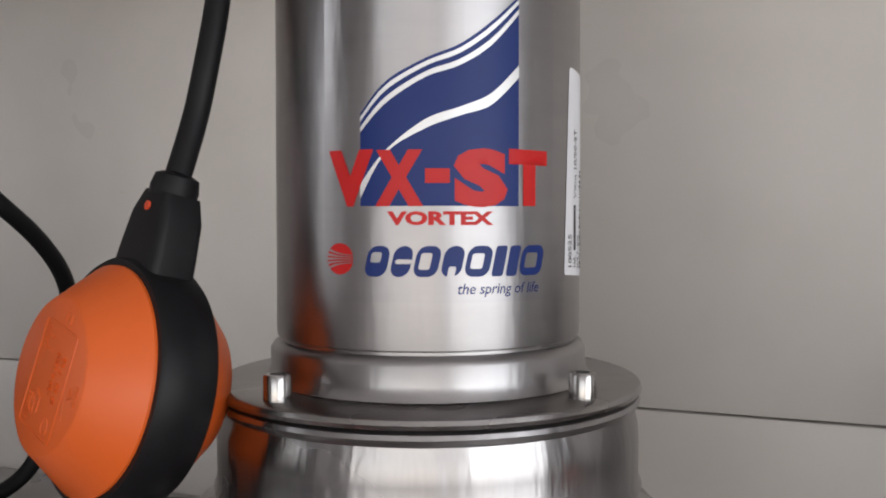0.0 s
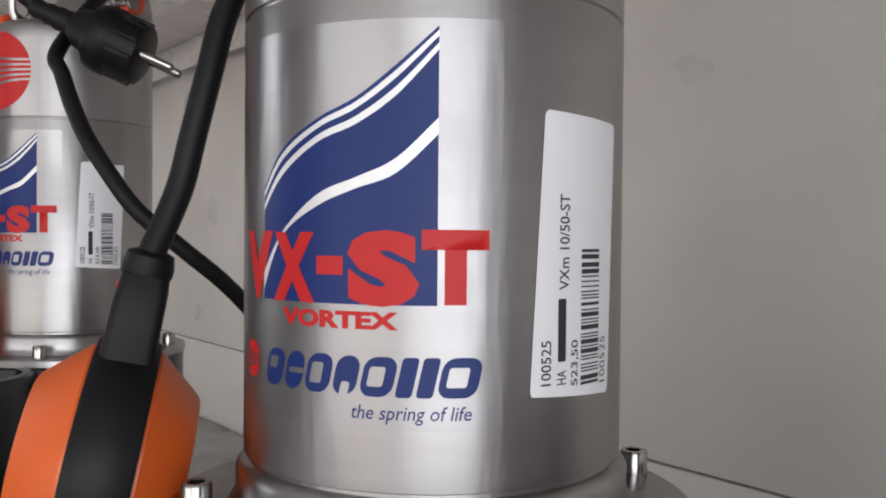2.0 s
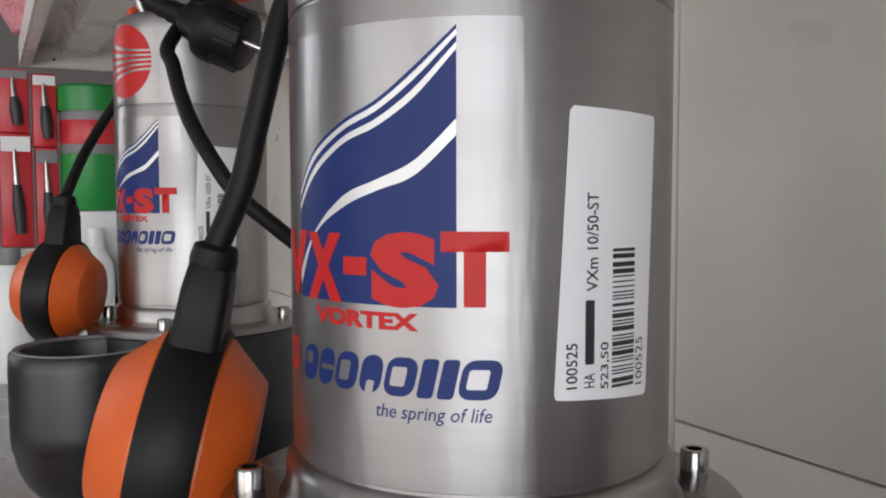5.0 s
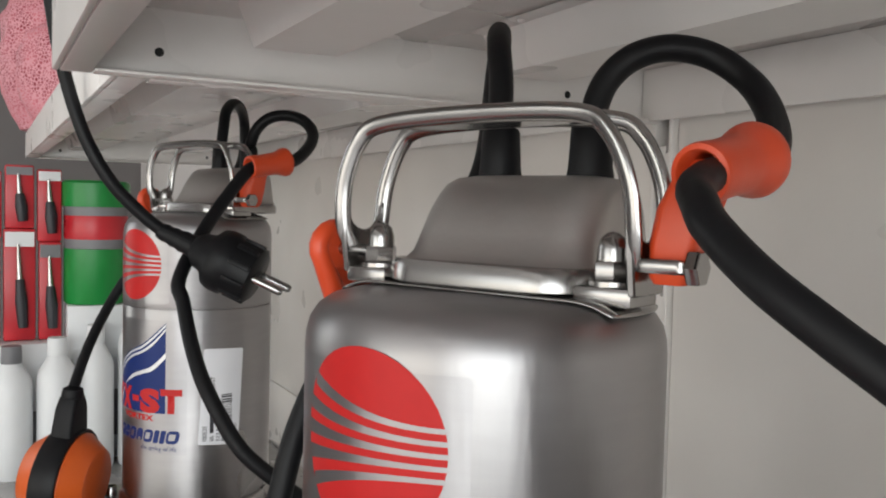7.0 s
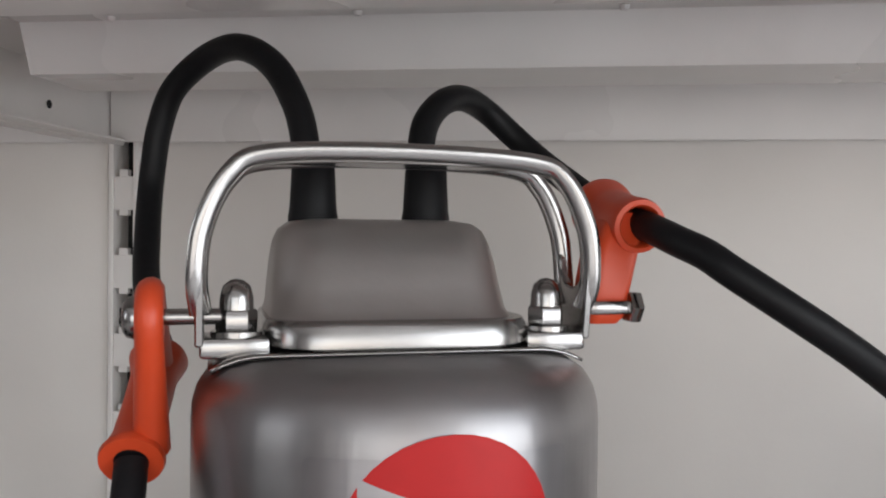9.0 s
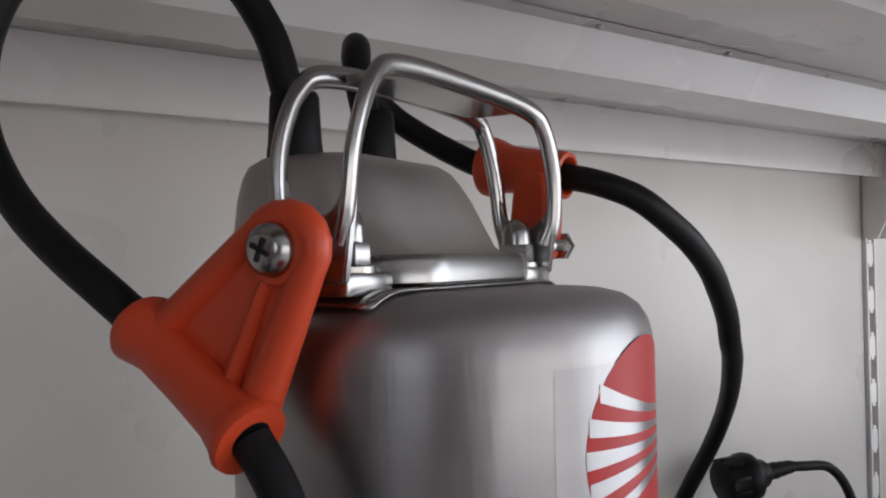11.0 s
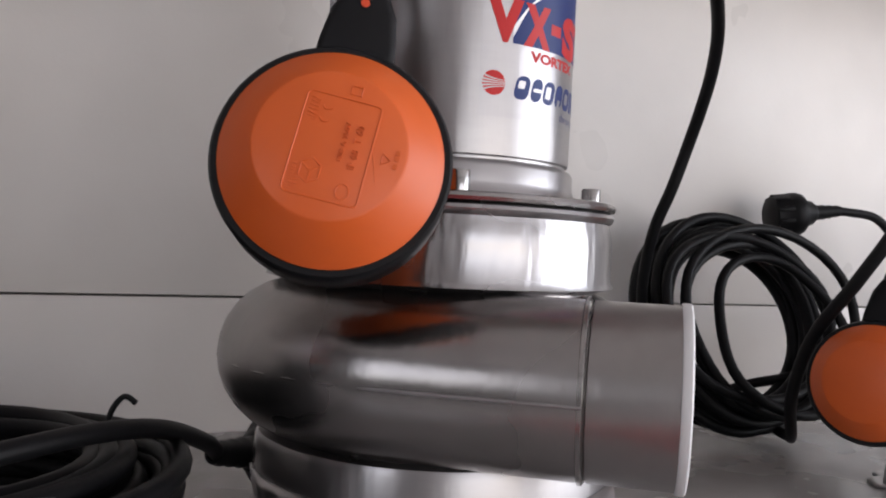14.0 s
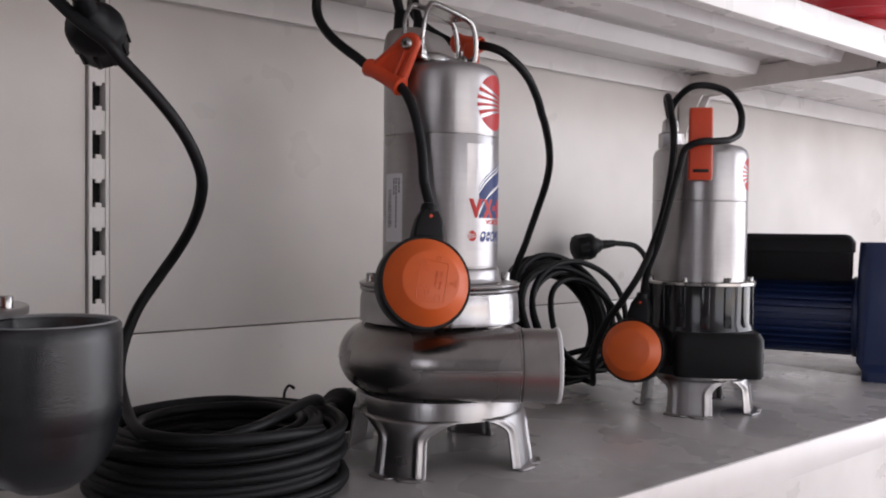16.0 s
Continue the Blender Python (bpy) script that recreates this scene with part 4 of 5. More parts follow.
def coil(name, centre, normal, radius, turns, spread, height, r, label, seed, loose=()):
    """A bundle of cable turns round a centre, wandering a little from turn to turn."""
    ob = thing(name, centre, label, "cable coil")
    q = Vector(normal).normalized().to_track_quat("Z", "Y").to_matrix().to_4x4()
    rnd = random.Random(seed)
    for k in range(turns):
        ph, ec = rnd.uniform(0, 6.28), rnd.uniform(-0.004, 0.004)
        rad = radius - rnd.uniform(0, spread)
        z0 = r + (height - 2 * r) * ((k * 0.618) % 1.0)
        wob = rnd.uniform(0.001, 0.004)
        line = [Vector(((rad + wob * math.cos(2 * a + ph)) * math.cos(a) + ec, (rad + wob * math.sin(3 * a + ph)) * math.sin(a), z0 + 0.3 * wob * math.sin(a + ph))) for a in [2 * math.pi * i / 48 for i in range(48)]]
        part("turn", tube([q @ p for p in line], r, 12, closed=True), RUBBER, ob)
    return ob


TIE = mat("grey_green_plastic", (0.075, 0.085, 0.080), 0.4, 0, 0.1, 60)
left_coil = coil("cable_coil", (-0.214, 0.032, 0.0), (0, 0, 1), 0.104, 36, 0.034, 0.062, 0.0046, "thick coil of black rubber cable lying on the shelf", 4)
for a in (229,):
    t = radians(a)
    m = pose(0.087 * math.cos(t), 0.087 * math.sin(t), 0.032, 90, 0, a + 90)
    part("cable_tie", tube([m @ Vector((x, y, 0)) for x, y in [(0.0232 * math.cos(b), 0.0325 * math.sin(b)) for b in [2 * math.pi * i / 28 for i in range(28)]]], 0.0016, 8, closed=True, flat=0.5), TIE, left_coil, "grey plastic cable tie")
part("tie_tail", tube(spline([(0.078, 0.030, 0.058), (0.081, 0.034, 0.066), (0.086, 0.035, 0.071), (0.091, 0.033, 0.068)], 5), 0.0014, 8), BLACK, left_coil)

rear_coil = coil("cable_coil", (0.370, 0.205, 0.088), (-0.06, -0.90, 0.36), 0.094, 17, 0.027, 0.040, 0.0043, "black cable coil leaning upright behind the pump", 9)
qm = Vector((-0.06, -0.90, 0.36)).normalized().to_track_quat("Z", "Y").to_matrix().to_4x4()
for cx, cy, rx, ry, z, ph in ((0.004, -0.012, 0.071, 0.074, 0.044, 0.3), (-0.010, -0.004, 0.078, 0.070, 0.050, 1.1), (0.016, -0.020, 0.060, 0.066, 0.054, 2.0), (0.020, -0.006, 0.088, 0.082, 0.047, 0.0)):
    line = [(cx + (rx + 0.004 * math.sin(3 * t + ph)) * math.cos(t), cy + (ry + 0.003 * math.cos(2 * t + ph)) * math.sin(t), z + 0.006 * math.sin(t + ph)) for t in [2 * math.pi * i / 40 for i in range(40)]]
    part("turn", tube([qm @ Vector(p) for p in line], 0.0042, 12, closed=True), RUBBER, rear_coil)


def schuko_plug(name, at, direction, label, cable_points, prongs=True, size=1.0):
    """Round two-pin plug with grip ribs, strain relief and its cable."""
    ob = thing(name, at, label, "plug")
    q = Vector(direction).normalized().to_track_quat("Z", "Y").to_matrix().to_4x4() @ Matrix.Scale(size, 4)
    body = part("body", lathe([(0, -0.014), (0.007, -0.014), (0.0105, -0.010), (0.012, -0.004), (0.0175, 0.000), (0.0188, 0.004), (0.0188, 0.010), (0.0172, 0.0125), (0.0165, 0.026), (0.0145, 0.0275), (0, 0.0275)], 32, None, q), BLACK, ob)
    for k in range(10):
        a = radians(36 * k)
        part("grip_rib", box(-0.0016, 0.0016, 0.0150, 0.0182, 0.0122, 0.0255, 0.0006, None, q @ pose(0, 0, 0, 0, 0, math.degrees(a))), BLACK, body)
    part("strain_relief", lathe([(0.0072, -0.013), (0.0062, -0.018), (0.0066, -0.021), (0.0056, -0.024), (0.0060, -0.027), (0.0050, -0.030), (0.0054, -0.033), (0.0044, -0.037), (0.003, -0.037)], 20, None, q), BLACK, ob)
    if prongs:
        for x in (-0.0095, 0.0095):
            part("prong", lathe([(0, 0.027), (0.0024, 0.027), (0.0024, 0.0445), (0.0016, 0.0462), (0, 0.0465)], 14, None, q @ pose(x, 0, 0)), CHROME, ob, "bright steel plug pin")
    base = Matrix.Translation(-Vector(at))
    tail = [base @ (Matrix.Translation(at) @ q @ Vector((0, 0, -0.034)))] + [base @ Vector(p) for p in cable_points]
    part("cable", tube(spline(tail, 8), 0.0043, 14), RUBBER, ob)
    return ob


schuko_plug("mains_plug", (-0.329, -0.006, 0.367), (0.50, 0.76, -0.40), "black two-pin mains plug hanging from its cable", [(-0.350, -0.050, 0.395), (-0.352, -0.068, 0.415), (-0.356, -0.084, 0.446), (-0.362, -0.096, 0.49), (-0.366, -0.104, 0.54), (-0.366, -0.115, 0.60), (-0.36, -0.120, 0.66)], True, 1.12)
schuko_plug("mains_plug", (0.5046, 0.2440, 0.1954), (-0.80, 0.30, -0.10), "black mains plug resting on the cable coil", [(0.5543, 0.2254, 0.1992), (0.5822, 0.2192, 0.1951), (0.5998, 0.2130, 0.1764), (0.6019, 0.2047, 0.1454), (0.5771, 0.1923, 0.1081), (0.5253, 0.1736, 0.0833), (0.4632, 0.1622, 0.0646), (0.4218, 0.1700, 0.0500), (0.3900, 0.1900, 0.0400), (0.3500, 0.2050, 0.0250)], False, 1.12)
schuko_plug("mains_plug", (-0.0450, 0.1120, 0.0290), (0.80, 0.55, -0.16), "black mains plug lying behind the pump", [(-0.0900, 0.0690, 0.0470), (-0.1150, 0.0350, 0.0620), (-0.1450, 0.0030, 0.0690), (-0.1850, -0.0280, 0.0690), (-0.2250, -0.0520, 0.0670), (-0.2600, -0.0480, 0.0620), (-0.290, -0.0150, 0.0560)], False, 1.25)

# ---------------------------------------------------------------- second pump on a cast base
BX, BY = -0.450, 0.010
pump_b = thing("submersible_pump", (0, 0, 0), "stainless submersible pump on a black cast iron base", "pump", "submersible pumps")
TB = Matrix.Translation((BX, BY, 0.016))
motor_head(pump_b, TB, 0.1640, False)
TBZ = Matrix.Translation((BX, BY, 0))
part("seal_flange", lathe([(0.045, 0.1660), (0.0790, 0.1660), (0.0800, 0.1650), (0.0800, 0.1610), (0.0740, 0.1605)], 72, None, TBZ), STEEL, pump_b)
part("cast_base", lathe([(0.050, 0.1608), (0.0770, 0.1608), (0.0785, 0.1590), (0.0785, 0.120), (0.0790, 0.095), (0.0765, 0.060), (0.068, 0.046), (0.04, 0.042), (0, 0.042)], 72, None, TBZ), IRON, pump_b, "rough black painted cast iron casing")
for a in (60, 150, 240, 330):
    bolt((0.0690 * math.cos(radians(a)), 0.0690 * math.sin(radians(a)), 0.165), pump_b, TBZ)
leg_skirt(pump_b, 0.058, 0.064, 0.040, (35, 125, 215, 305), 0.010, STEEL, TBZ)
SP = pose(-0.3795, -0.0766, 0)
spout = part("spout", lathe([(0, 0.128), (0.0370, 0.128), (0.0385, 0.1575), (0.0398, 0.1605), (0.0440, 0.1610), (0.0458, 0.1590), (0.0463, 0.150), (0.0462, 0.112), (0.0456, 0.099), (0.0450, 0.0982), (0.0446, 0.0965), (0.0425, 0.086), (0.0375, 0.0745), (0.0290, 0.0640), (0.0170, 0.0565), (0, 0.0540)], 64, None, SP), IRON, pump_b, "rough black cast iron upright outlet")
part("spout_lining", lathe([(0.0393, 0.1600), (0.0398, 0.1614), (0.0432, 0.1618), (0.0436, 0.1608)], 64, None, SP), GREY, spout)
part("spout_arm", tube([Vector((BX + 0.02, BY - 0.03, 0.086)), Vector((-0.390, -0.065, 0.0935))], 0.038, 32), IRON, pump_b)
tb = float_switch(pump_b, (-0.468, -0.085, 0.190), ID, (0.010, 0.012, 0.071), 239, 6, 0.0385, False)
cable([(-0.5168, -0.0141, 0.3645), (-0.5170, -0.030, 0.345), (-0.5110, -0.048, 0.318), (-0.490, -0.066, 0.288), tuple(tb)], 0.0040, RUBBER, "float_cable", pump_b, ID)
cable([(-0.3897, 0.0515, 0.4323), (-0.3848, 0.0356, 0.4294), (-0.3820, 0.0280, 0.4250), (-0.3760, 0.0165, 0.4120), (-0.363, -0.002, 0.390), (-0.345, -0.020, 0.366), (-0.3270, -0.030, 0.350), (-0.3169, -0.0290, 0.340), (-0.2956, -0.0290, 0.320), (-0.2760, -0.0265, 0.300), (-0.2597, -0.0195, 0.280), (-0.2474, -0.0085, 0.260), (-0.2400, 0.0130, 0.240), (-0.2375, 0.0370, 0.220), (-0.2410, 0.0570, 0.200), (-0.2500, 0.0700, 0.180), (-0.2670, 0.0789, 0.150), (-0.2773, 0.0825, 0.120), (-0.2815, 0.0800, 0.098), (-0.2840, 0.0650, 0.080), (-0.2900, 0.0300, 0.069), (-0.2950, -0.0100, 0.066), (-0.2850, -0.0380, 0.0655), (-0.2600, -0.0620, 0.0650), (-0.2250, -0.0690, 0.0630), (-0.190, -0.062, 0.0600), (-0.160, -0.046, 0.055)], 0.0046, RUBBER, "supply_cable", pump_b, ID)

# ---------------------------------------------------------------- third pump, black plastic casing
CX, CY = 0.402, -0.020
TC = Matrix.Translation((CX, CY, 0))
pump_c = thing("submersible_pump", (0, 0, 0), "small steel submersible pump with black fluted casing", "pump", "submersible pumps")
rc = 0.0575
part("motor", lathe([(0, 0.3285), (0.040, 0.3275), (0.0500, 0.3250), (0.0555, 0.3205), (rc, 0.314), (rc, 0.2588), (rc - 0.0008, 0.2580), (rc - 0.0008, 0.2574), (rc, 0.2566), (rc, 0.160), (0.04, 0.160)], 80, None, TC), STEEL, pump_c, "brushed stainless steel motor can")
sun_sign(293, 0.291, 0.0200, rc + 0.00012, TC, pump_c)
part("rim", lathe([(0.04, 0.1605), (0.0685, 0.1605), (0.0698, 0.1595), (0.0698, 0.1563), (0.066, 0.1558)], 80, None, TC), CHROME, pump_c)
for a in (150, 200, 250, 300, 350):
    bolt((0.0620 * math.cos(radians(a)), 0.0620 * math.sin(radians(a)), 0.1595), pump_c, TC, 0.003, 0.006)
GLOSS = mat("gloss_black_plastic", (0.010, 0.010, 0.012), 0.14, 0, 0.1, 60, 0.02, 100, (1, 1, 1), 0.05)
part("casing", lathe([(0.04, 0.1558), (0.0655, 0.1558), (0.0650, 0.110), (0.0680, 0.104), (0.0688, 0.062), (0.0672, 0.052), (0.062, 0.0465), (0, 0.0465)], 80, None, TC), GLOSS, pump_c, "glossy black plastic casing")
for k in range(15):
    part("flute", box(0.0635, 0.0669, -0.0050, 0.0050, 0.104, 0.1552, 0.0010, None, TC @ pose(0, 0, 0, 0, 0, 24 * k + 6)), GLOSS, pump_c)
part("boss", loft([(-0.036, 0.064, -0.0735, -0.02, 0.0480, 0.010), (-0.038, 0.066, -0.0750, -0.02, 0.0525, 0.012), (-0.038, 0.066, -0.0750, -0.02, 0.094, 0.012), (-0.034, 0.062, -0.0705, -0.02, 0.1015, 0.012)], m=TC @ pose(0, 0, 0, 0, 0, -46)), BLACK, pump_c, "moulded black outlet boss")
leg_skirt(pump_c, 0.0595, 0.0640, 0.0445, (207, 297, 27, 117), 0.004, STEEL, TC, 24)
gn = TC @ Matrix.Translation((-0.016, 0.034, 0))
part("cable_gland", lathe([(0.0135, 0.3260), (0.0145, 0.3275), (0.0145, 0.3440), (0.0105, 0.3470), (0.0095, 0.3600), (0.006, 0.3640)], 6, None, gn), STEEL, pump_c)
clip = Matrix.Translation((CX, CY, 0)) @ pose(0, 0, 0, 0, 0, -46)
part("float_clip", loft([(-0.0150, 0.0150, -0.004, 0.0045, 0.2820, 0.003), (-0.0160, 0.0160, -0.005, 0.0050, 0.2860, 0.003), (-0.0158, 0.0158, -0.005, 0.0050, 0.330, 0.003), (-0.0152, 0.0152, -0.005, 0.0050, 0.374, 0.003), (-0.0146, 0.0146, -0.004, 0.0042, 0.3765, 0.003)], 0.003, 4, None, clip @ Matrix.Translation((-0.011, -0.0625, 0.028)) @ Matrix.Diagonal((0.88, 1, 0.90, 1))), REDORANGE, pump_c, "red-orange plastic float cable clip")
# black bar in place of the slot's shade
part("clip_slot", box(-0.020, -0.002, -0.0682, -0.0658, 0.2905, 0.2945, 0.0006, None, clip), GAP_SHADE, pump_c)

tc = float_switch(pump_c, (0.304, 0.002, 0.0760), ID, (0.012, -0.004, 0.071), 205, 8, 0.0385, False)
cable([(0.386, 0.014, 0.360), (0.380, 0.006, 0.380), (0.3731, -0.0221, 0.3969), (0.392, -0.0374, 0.3999), (0.4108, -0.0529, 0.3912), (0.4134, -0.0680, 0.3680), (0.3970, -0.0780, 0.3420), (0.3720, -0.0830, 0.3300), (0.3520, -0.0795, 0.3263), (0.3300, -0.0690, 0.3245), (0.3190, -0.0560, 0.3160), (0.316, -0.050, 0.2925), (0.310, -0.042, 0.2531), (0.306, -0.030, 0.2072), (0.308, -0.014, 0.175), tuple(tc)], 0.0042, RUBBER, "float_cable", pump_c, ID)
cable([(0.386, 0.014, 0.360), (0.372, 0.010, 0.384), (0.356, -0.004, 0.386), (0.340, -0.020, 0.364), (0.3270, -0.034, 0.3339), (0.3220, -0.0352, 0.2938), (0.3116, -0.0292, 0.2336), (0.2956, -0.0181, 0.180), (0.287, 0.004, 0.140), (0.292, 0.040, 0.100), (0.312, 0.072, 0.055), (0.345, 0.100, 0.020), (0.385, 0.140, 0.008), (0.400, 0.190, 0.012)], 0.0042, RUBBER, "supply_cable", pump_c, ID)

# ---------------------------------------------------------------- blue electric motor further along
blue = thing("electric_motor", (0.793, 0.066, 0), "dark blue finned electric motor pump with black terminal box", "motor", rz=24)
along = pose(0, 0, 0.088, 90)
part("barrel", lathe([(0, -0.105), (0.046, -0.105), (0.052, -0.098), (0.052, 0.098), (0.050, 0.104), (0, 0.104)], 48, None, along), BLUE_PAINT, blue)
for k in range(30):
    part("fin", box(0.050, 0.0610, -0.0015, 0.0015, -0.088, 0.088, 0.0007, None, along @ pose(0, 0, 0, 0, 0, 12 * k + 6)), BLUE_PAINT, blue)
part("end_shield", lathe([(0, 0.088), (0.060, 0.088), (0.0635, 0.092), (0.0635, 0.112), (0.058, 0.118), (0, 0.118)], 48, None, along), BLUE_PAINT, blue)
part("fan_cover", lathe([(0, -0.118), (0.048, -0.118), (0.058, -0.112), (0.0615, -0.104), (0.0615, -0.088), (0.054, -0.086)], 48, None, along), BLUE_PAINT, blue)
tbox = part("terminal_box", loft([(-0.060, 0.030, -0.085, 0.085, 0.146, 0.006), (-0.064, 0.034, -0.088, 0.088, 0.152, 0.006), (-0.064, 0.034, -0.088, 0.088, 0.190, 0.006)]), BLACK, blue, "black plastic terminal box")
part("lid", loft([(-0.067, 0.037, -0.091, 0.091, 0.1903, 0.006), (-0.067, 0.037, -0.091, 0.091, 0.2060, 0.006), (-0.060, 0.030, -0.084, 0.084, 0.2160, 0.008), (-0.054, 0.024, -0.078, 0.078, 0.2180, 0.008)]), BLACK, tbox)
for x in (-0.058, 0.028):
    for y in (-0.080, 0.080):
        part("lid_screw", lathe([(0.0035, 0.2050), (0.0035, 0.2085), (0.0028, 0.2092), (0, 0.2092)], 14, None, pose(x, y, 0)), CHROME, tbox)
part("box_gland", lathe([(0.009, 0), (0.010, 0.004), (0.010, 0.014), (0.007, 0.018), (0.0045, 0.030), (0, 0.030)], 20, None, pose(-0.030, 0.087, 0.180, -90)), BLACK, blue)
part("foot", loft([(-0.055, 0.055, 0.052, 0.078, 0.0, 0.004), (-0.055, 0.055, 0.052, 0.078, 0.008, 0.004), (-0.020, 0.020, 0.056, 0.074, 0.034, 0.004)]), BLUE_PAINT, blue)
part("pump_head", loft([(-0.088, 0.088, -0.196, -0.104, 0.0, 0.010), (-0.088, 0.088, -0.196, -0.104, 0.014, 0.010), (-0.074, 0.074, -0.190, -0.096, 0.024, 0.012), (-0.080, 0.080, -0.190, -0.096, 0.165, 0.020), (-0.062, 0.062, -0.184, -0.098, 0.206, 0.020)]), BLUE_PAINT, blue, "blue painted cast pump head")
for z in (0.045, 0.135):
    for x in (-0.062, 0.062):
        part("head_bolt", lathe([(0.006, 0), (0.006, 0.005), (0.005, 0.006), (0, 0.006)], 6, None, pose(x, -0.190, z, 90)), CHROME, blue)

# ---------------------------------------------------------------- goods on the upper shelf
red = thing("red_pump", (0.800, -0.010, 0.5045), "red painted pump casing with black plug on the upper shelf", "pump")
part("casing", lathe([(0, 0.0), (0.075, 0.0), (0.085, 0.008), (0.088, 0.05), (0.080, 0.085), (0.060, 0.105), (0, 0.11)], 48), RED, red)
part("flange", lathe([(0.085, 0.028), (0.103, 0.028), (0.106, 0.031), (0.106, 0.040), (0.103, 0.043), (0.085, 0.043)], 48), RED, red)
part("port", lathe([(0.030, 0.06), (0.034, 0.115), (0.038, 0.118), (0.038, 0.128), (0.026, 0.128), (0.026, 0.08)], 32, None, pose(-0.02, -0.03, 0.03, 62, 0, 20)), RED, red)
part("port_plug", lathe([(0, 0.118), (0.027, 0.118), (0.027, 0.136), (0.022, 0.140), (0, 0.140)], 24, None, pose(-0.02, -0.03, 0.03, 62, 0, 20)), BLACK, red)


def lumpy_bag(name, at, sx, sy, sz, material, label, category, seed):
    bm = bmesh.new()
    rows = []
    rnd = Vector((seed * 3.1, seed * 1.7, 0))
    for i in range(25):
        t = i / 24
        w = (math.sin(math.pi * min(0.97, 0.12 + t * 0.85)) ** 0.55) * (1 if t < 0.8 else 1 - 0.55 * (t - 0.8) / 0.2)
        row = []
        for k in range(40):
            a = 2 * math.pi * k / 40
            p = Vector((math.cos(a) * sx * w, math.sin(a) * sy * w, t * sz))
            d = 1 + 0.10 * noise.noise(p * 28 + rnd) + 0.07 * noise.noise(p * 70 + rnd)
            row.append(bm.verts.new((p.x * d, p.y * d, p.z)))
        rows.append(row)
    for a, b in zip(rows, rows[1:]):
        for k in range(40):
            j = (k + 1) % 40
            bm.faces.new((a[k], a[j], b[j], b[k]))
    bm.faces.new(rows[0][::-1])
    bm.faces.new(rows[-1])
    ob = thing(name, at, label, category)
    part("bag", bm, material, ob)
    part("knot", lathe([(0.010, 0), (0.006, 0.012), (0.014, 0.028), (0.012, 0.034), (0, 0.03)], 14, None, pose(0, 0, sz)), material, ob)
    return ob


lumpy_bag("netting_bag", (-1.200, -0.050, 0.5045), 0.080, 0.072, 0.250, PINK, "pink and red netting bag on the upper shelf", "bag", 1)
lumpy_bag("netting_bag", (-1.090, -0.040, 0.5045), 0.060, 0.060, 0.160, PINK, "smaller pink netting bag on the upper shelf", "bag", 2)

# ---------------------------------------------------------------- stock at the far end of the shelf


def bottle(x, y, r, h, cap):
    ob = thing("bottle", (x, y, 0), "white plastic bottle standing on the shelf", "bottle", "white bottles")
    part("body", lathe([(0, 0), (r * 0.94, 0), (r, 0.004), (r, h * 0.70), (r * 0.92, h * 0.76), (r * 0.5, h * 0.86), (r * 0.42, h * 0.88), (0, h * 0.88)], 32), WHITE_PLASTIC, ob)
    part("cap", lathe([(r * 0.48, h * 0.87), (r * 0.50, h * 0.88), (r * 0.48, h), (0, h)], 24), cap, ob)
    return ob


def carton(x0, x1, y0, y1, z, h, material, stripe, label, name="carton"):
    ob = thing(name, ((x0 + x1) / 2, (y0 + y1) / 2, z), label, "carton", "stacked cartons")
    a, b = (x1 - x0) / 2, (y1 - y0) / 2
    part("box", box(-a, a, -b, b, 0, h, 0.002), material, ob)
    part("flap", box(-a * 0.98, a * 0.98, -b * 0.04, b * 0.04, h, h + 0.0008), WHITE_METAL, ob)
    for u, v, q in ((0.15, 0.45, stripe), (0.58, 0.72, WHITE_PLASTIC)):
        part("printed_band", box(a, a + 0.0008, -b * 0.85, b * 0.85, h * u, h * v), q, ob)
    return ob


for x, y, r, h, c in ((-1.130, 0.070, 0.030, 0.260, WHITE_PLASTIC), (-1.180, 0.110, 0.032, 0.250, WHITE_PLASTIC), (-1.120, -0.045, 0.028, 0.200, WHITE_PLASTIC), (-1.125, -0.105, 0.028, 0.190, GREY), (-1.130, 0.008, 0.026, 0.215, WHITE_PLASTIC)):
    bottle(x, y, r, h, c)
carton(-1.245, -1.165, -0.028, 0.062, 0.0, 0.240, WHITE_PLASTIC, GREY, "white printed carton on the shelf")
carton(-1.245, -1.165, -0.165, -0.035, 0.0, 0.185, WHITE_PLASTIC, GREY, "white printed carton beside the bottles")
drum = thing("green_canister", (-1.203, 0.016, 0.2412), "green lidded canister standing on a carton", "canister")
part("body", lathe([(0, 0), (0.044, 0), (0.047, 0.004), (0.047, 0.085), (0.0, 0.085)], 40), GREEN, drum)
part("band", lathe([(0.0465, 0.0855), (0.0465, 0.150), (0.0, 0.150)], 40), GREY, drum)
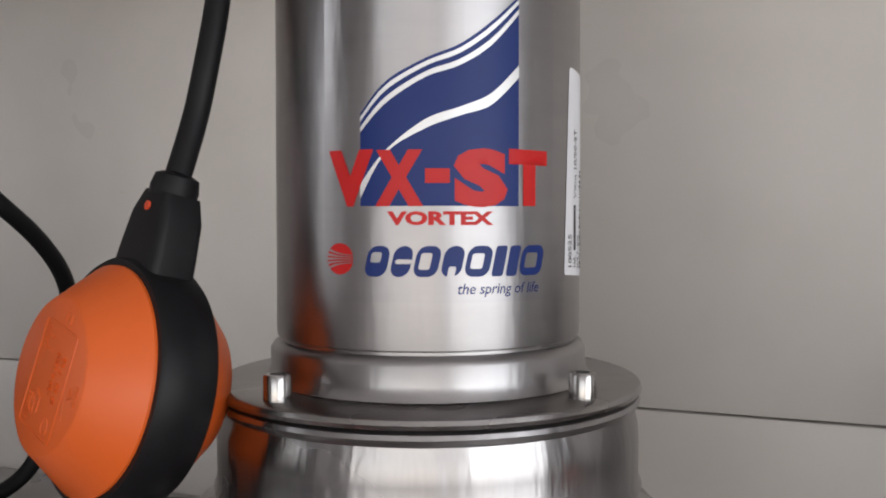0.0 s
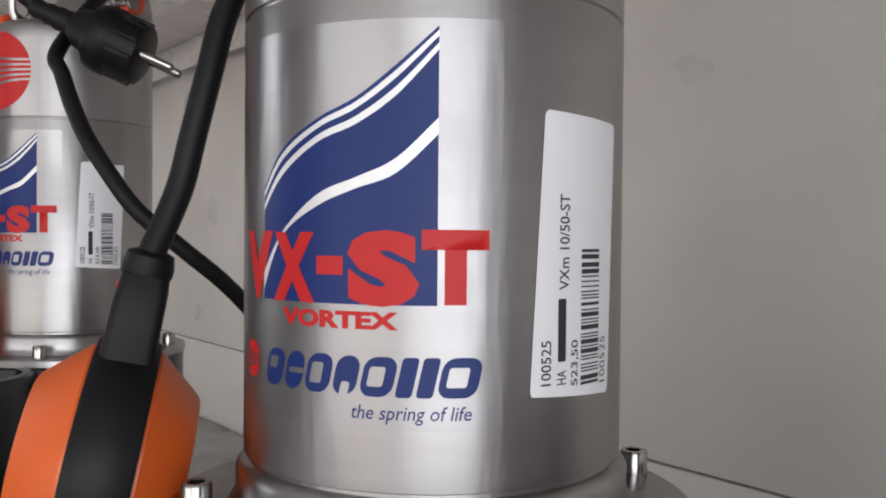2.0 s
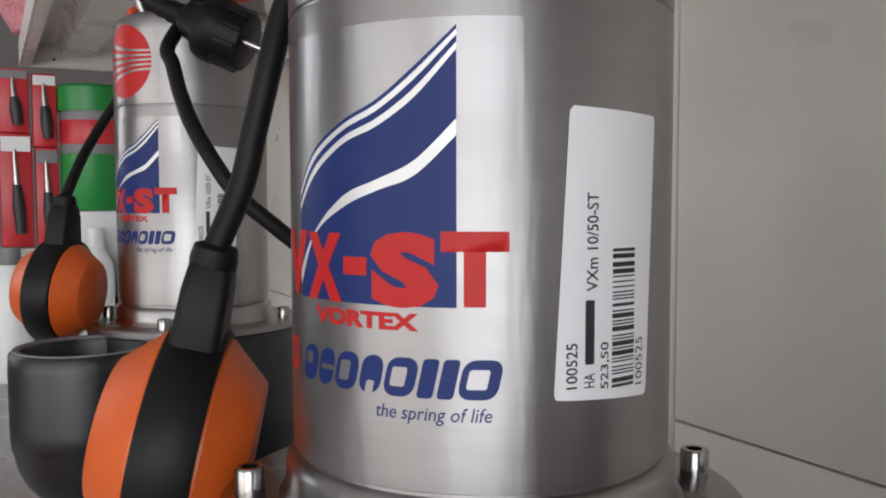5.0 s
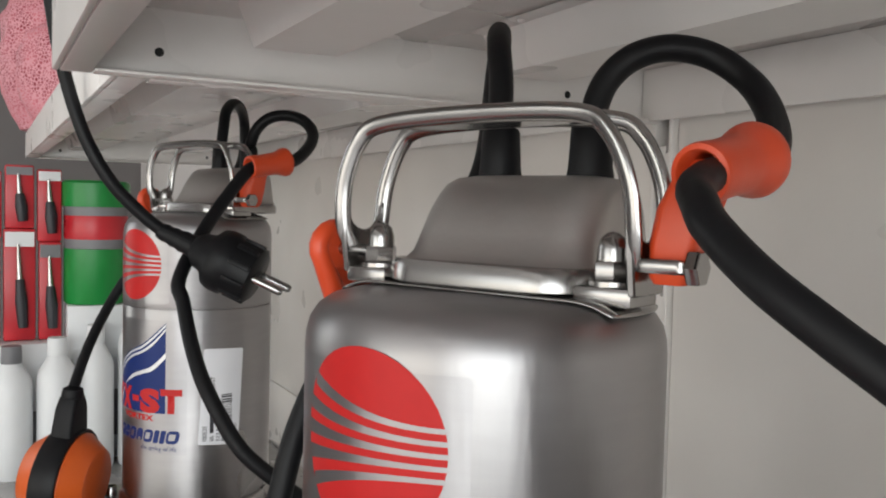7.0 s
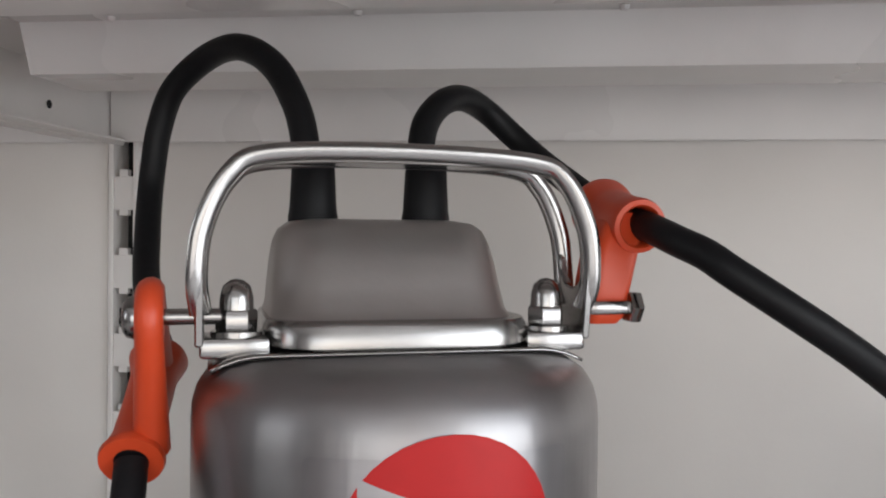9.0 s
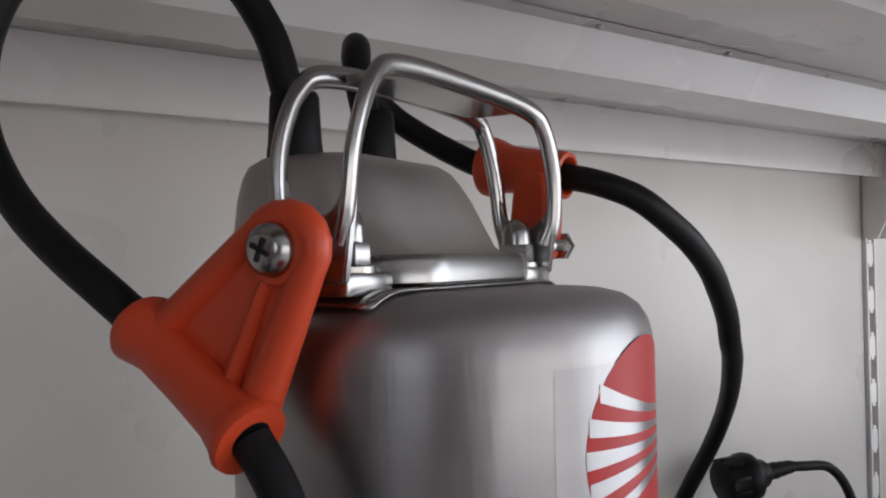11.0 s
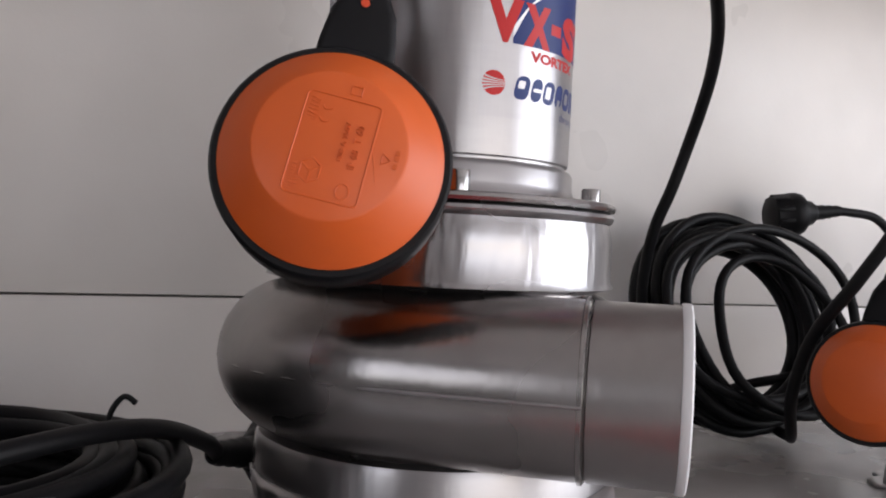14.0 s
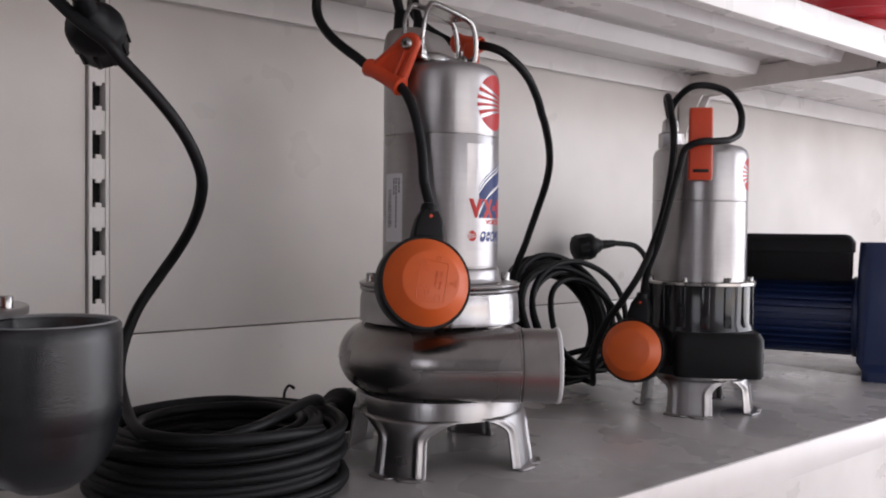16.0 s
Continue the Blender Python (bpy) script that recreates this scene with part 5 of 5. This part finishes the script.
part("print", lathe([(0.0468, 0.10), (0.0472, 0.101), (0.0472, 0.135), (0.0468, 0.136)], 40), RED, drum)
part("lid", lathe([(0.0495, 0.150), (0.0500, 0.153), (0.0500, 0.186), (0.046, 0.190), (0, 0.190)], 40), GREEN, drum)


def blister(y0, y1, z, h, k):
    """A red card with a clear bubble over a dark hand tool."""
    ob = thing("blister_pack", (-1.205, (y0 + y1) / 2, z), "red blister pack holding a dark hand tool", "blister pack", "blister packs")
    b = (y1 - y0) / 2
    part("card", box(-0.018, 0.010, -b, b, 0, h, 0.003), RED, ob)
    part("tool_grip", tube([(0.013, 0.2 * b, h * 0.12), (0.015, 0.1 * b, h * 0.35), (0.014, 0, h * 0.55)], [0.007, 0.009, 0.006], 12), INK_BLACK, ob)
    part("tool_blade", tube([(0.014, 0, h * 0.55), (0.014, -0.1 * b, h * 0.86)], [0.0045, 0.002], 10), CHROME, ob)
    part("header", box(0.010, 0.0112, -b * 0.9, b * 0.9, h * 0.84, h * 0.97), WHITE_PLASTIC if k % 2 else GREY, ob)


for k, (y0, y1, z, h) in enumerate(((-0.160, -0.118, 0.1862, 0.155), (-0.114, -0.070, 0.1862, 0.170), (-0.066, -0.034, 0.1862, 0.150), (-0.160, -0.116, 0.3416, 0.100), (-0.112, -0.072, 0.3566, 0.095), (-0.068, -0.034, 0.3366, 0.110))):
    blister(y0, y1, z, h, k)

# ---------------------------------------------------------------- crate in the aisle, seen mirrored in the casing
crate = thing("red_crate", (-0.10, -0.74, -0.9), "red plastic crate standing in the aisle", "crate")
for x0, x1, y0, y1 in ((-0.40, 0.40, -0.20, -0.18), (-0.40, 0.40, 0.18, 0.20), (-0.40, -0.38, -0.18, 0.18), (0.38, 0.40, -0.18, 0.18)):
    part("side", box(x0, x1, y0, y1, 0.01, 0.55, 0.004), RED, crate)
part("bottom", box(-0.38, 0.38, -0.18, 0.18, 0.0, 0.02, 0.003), RED, crate)
part("contents", box(-0.37, 0.37, -0.17, 0.17, 0.02, 0.50, 0.02), RED, crate)
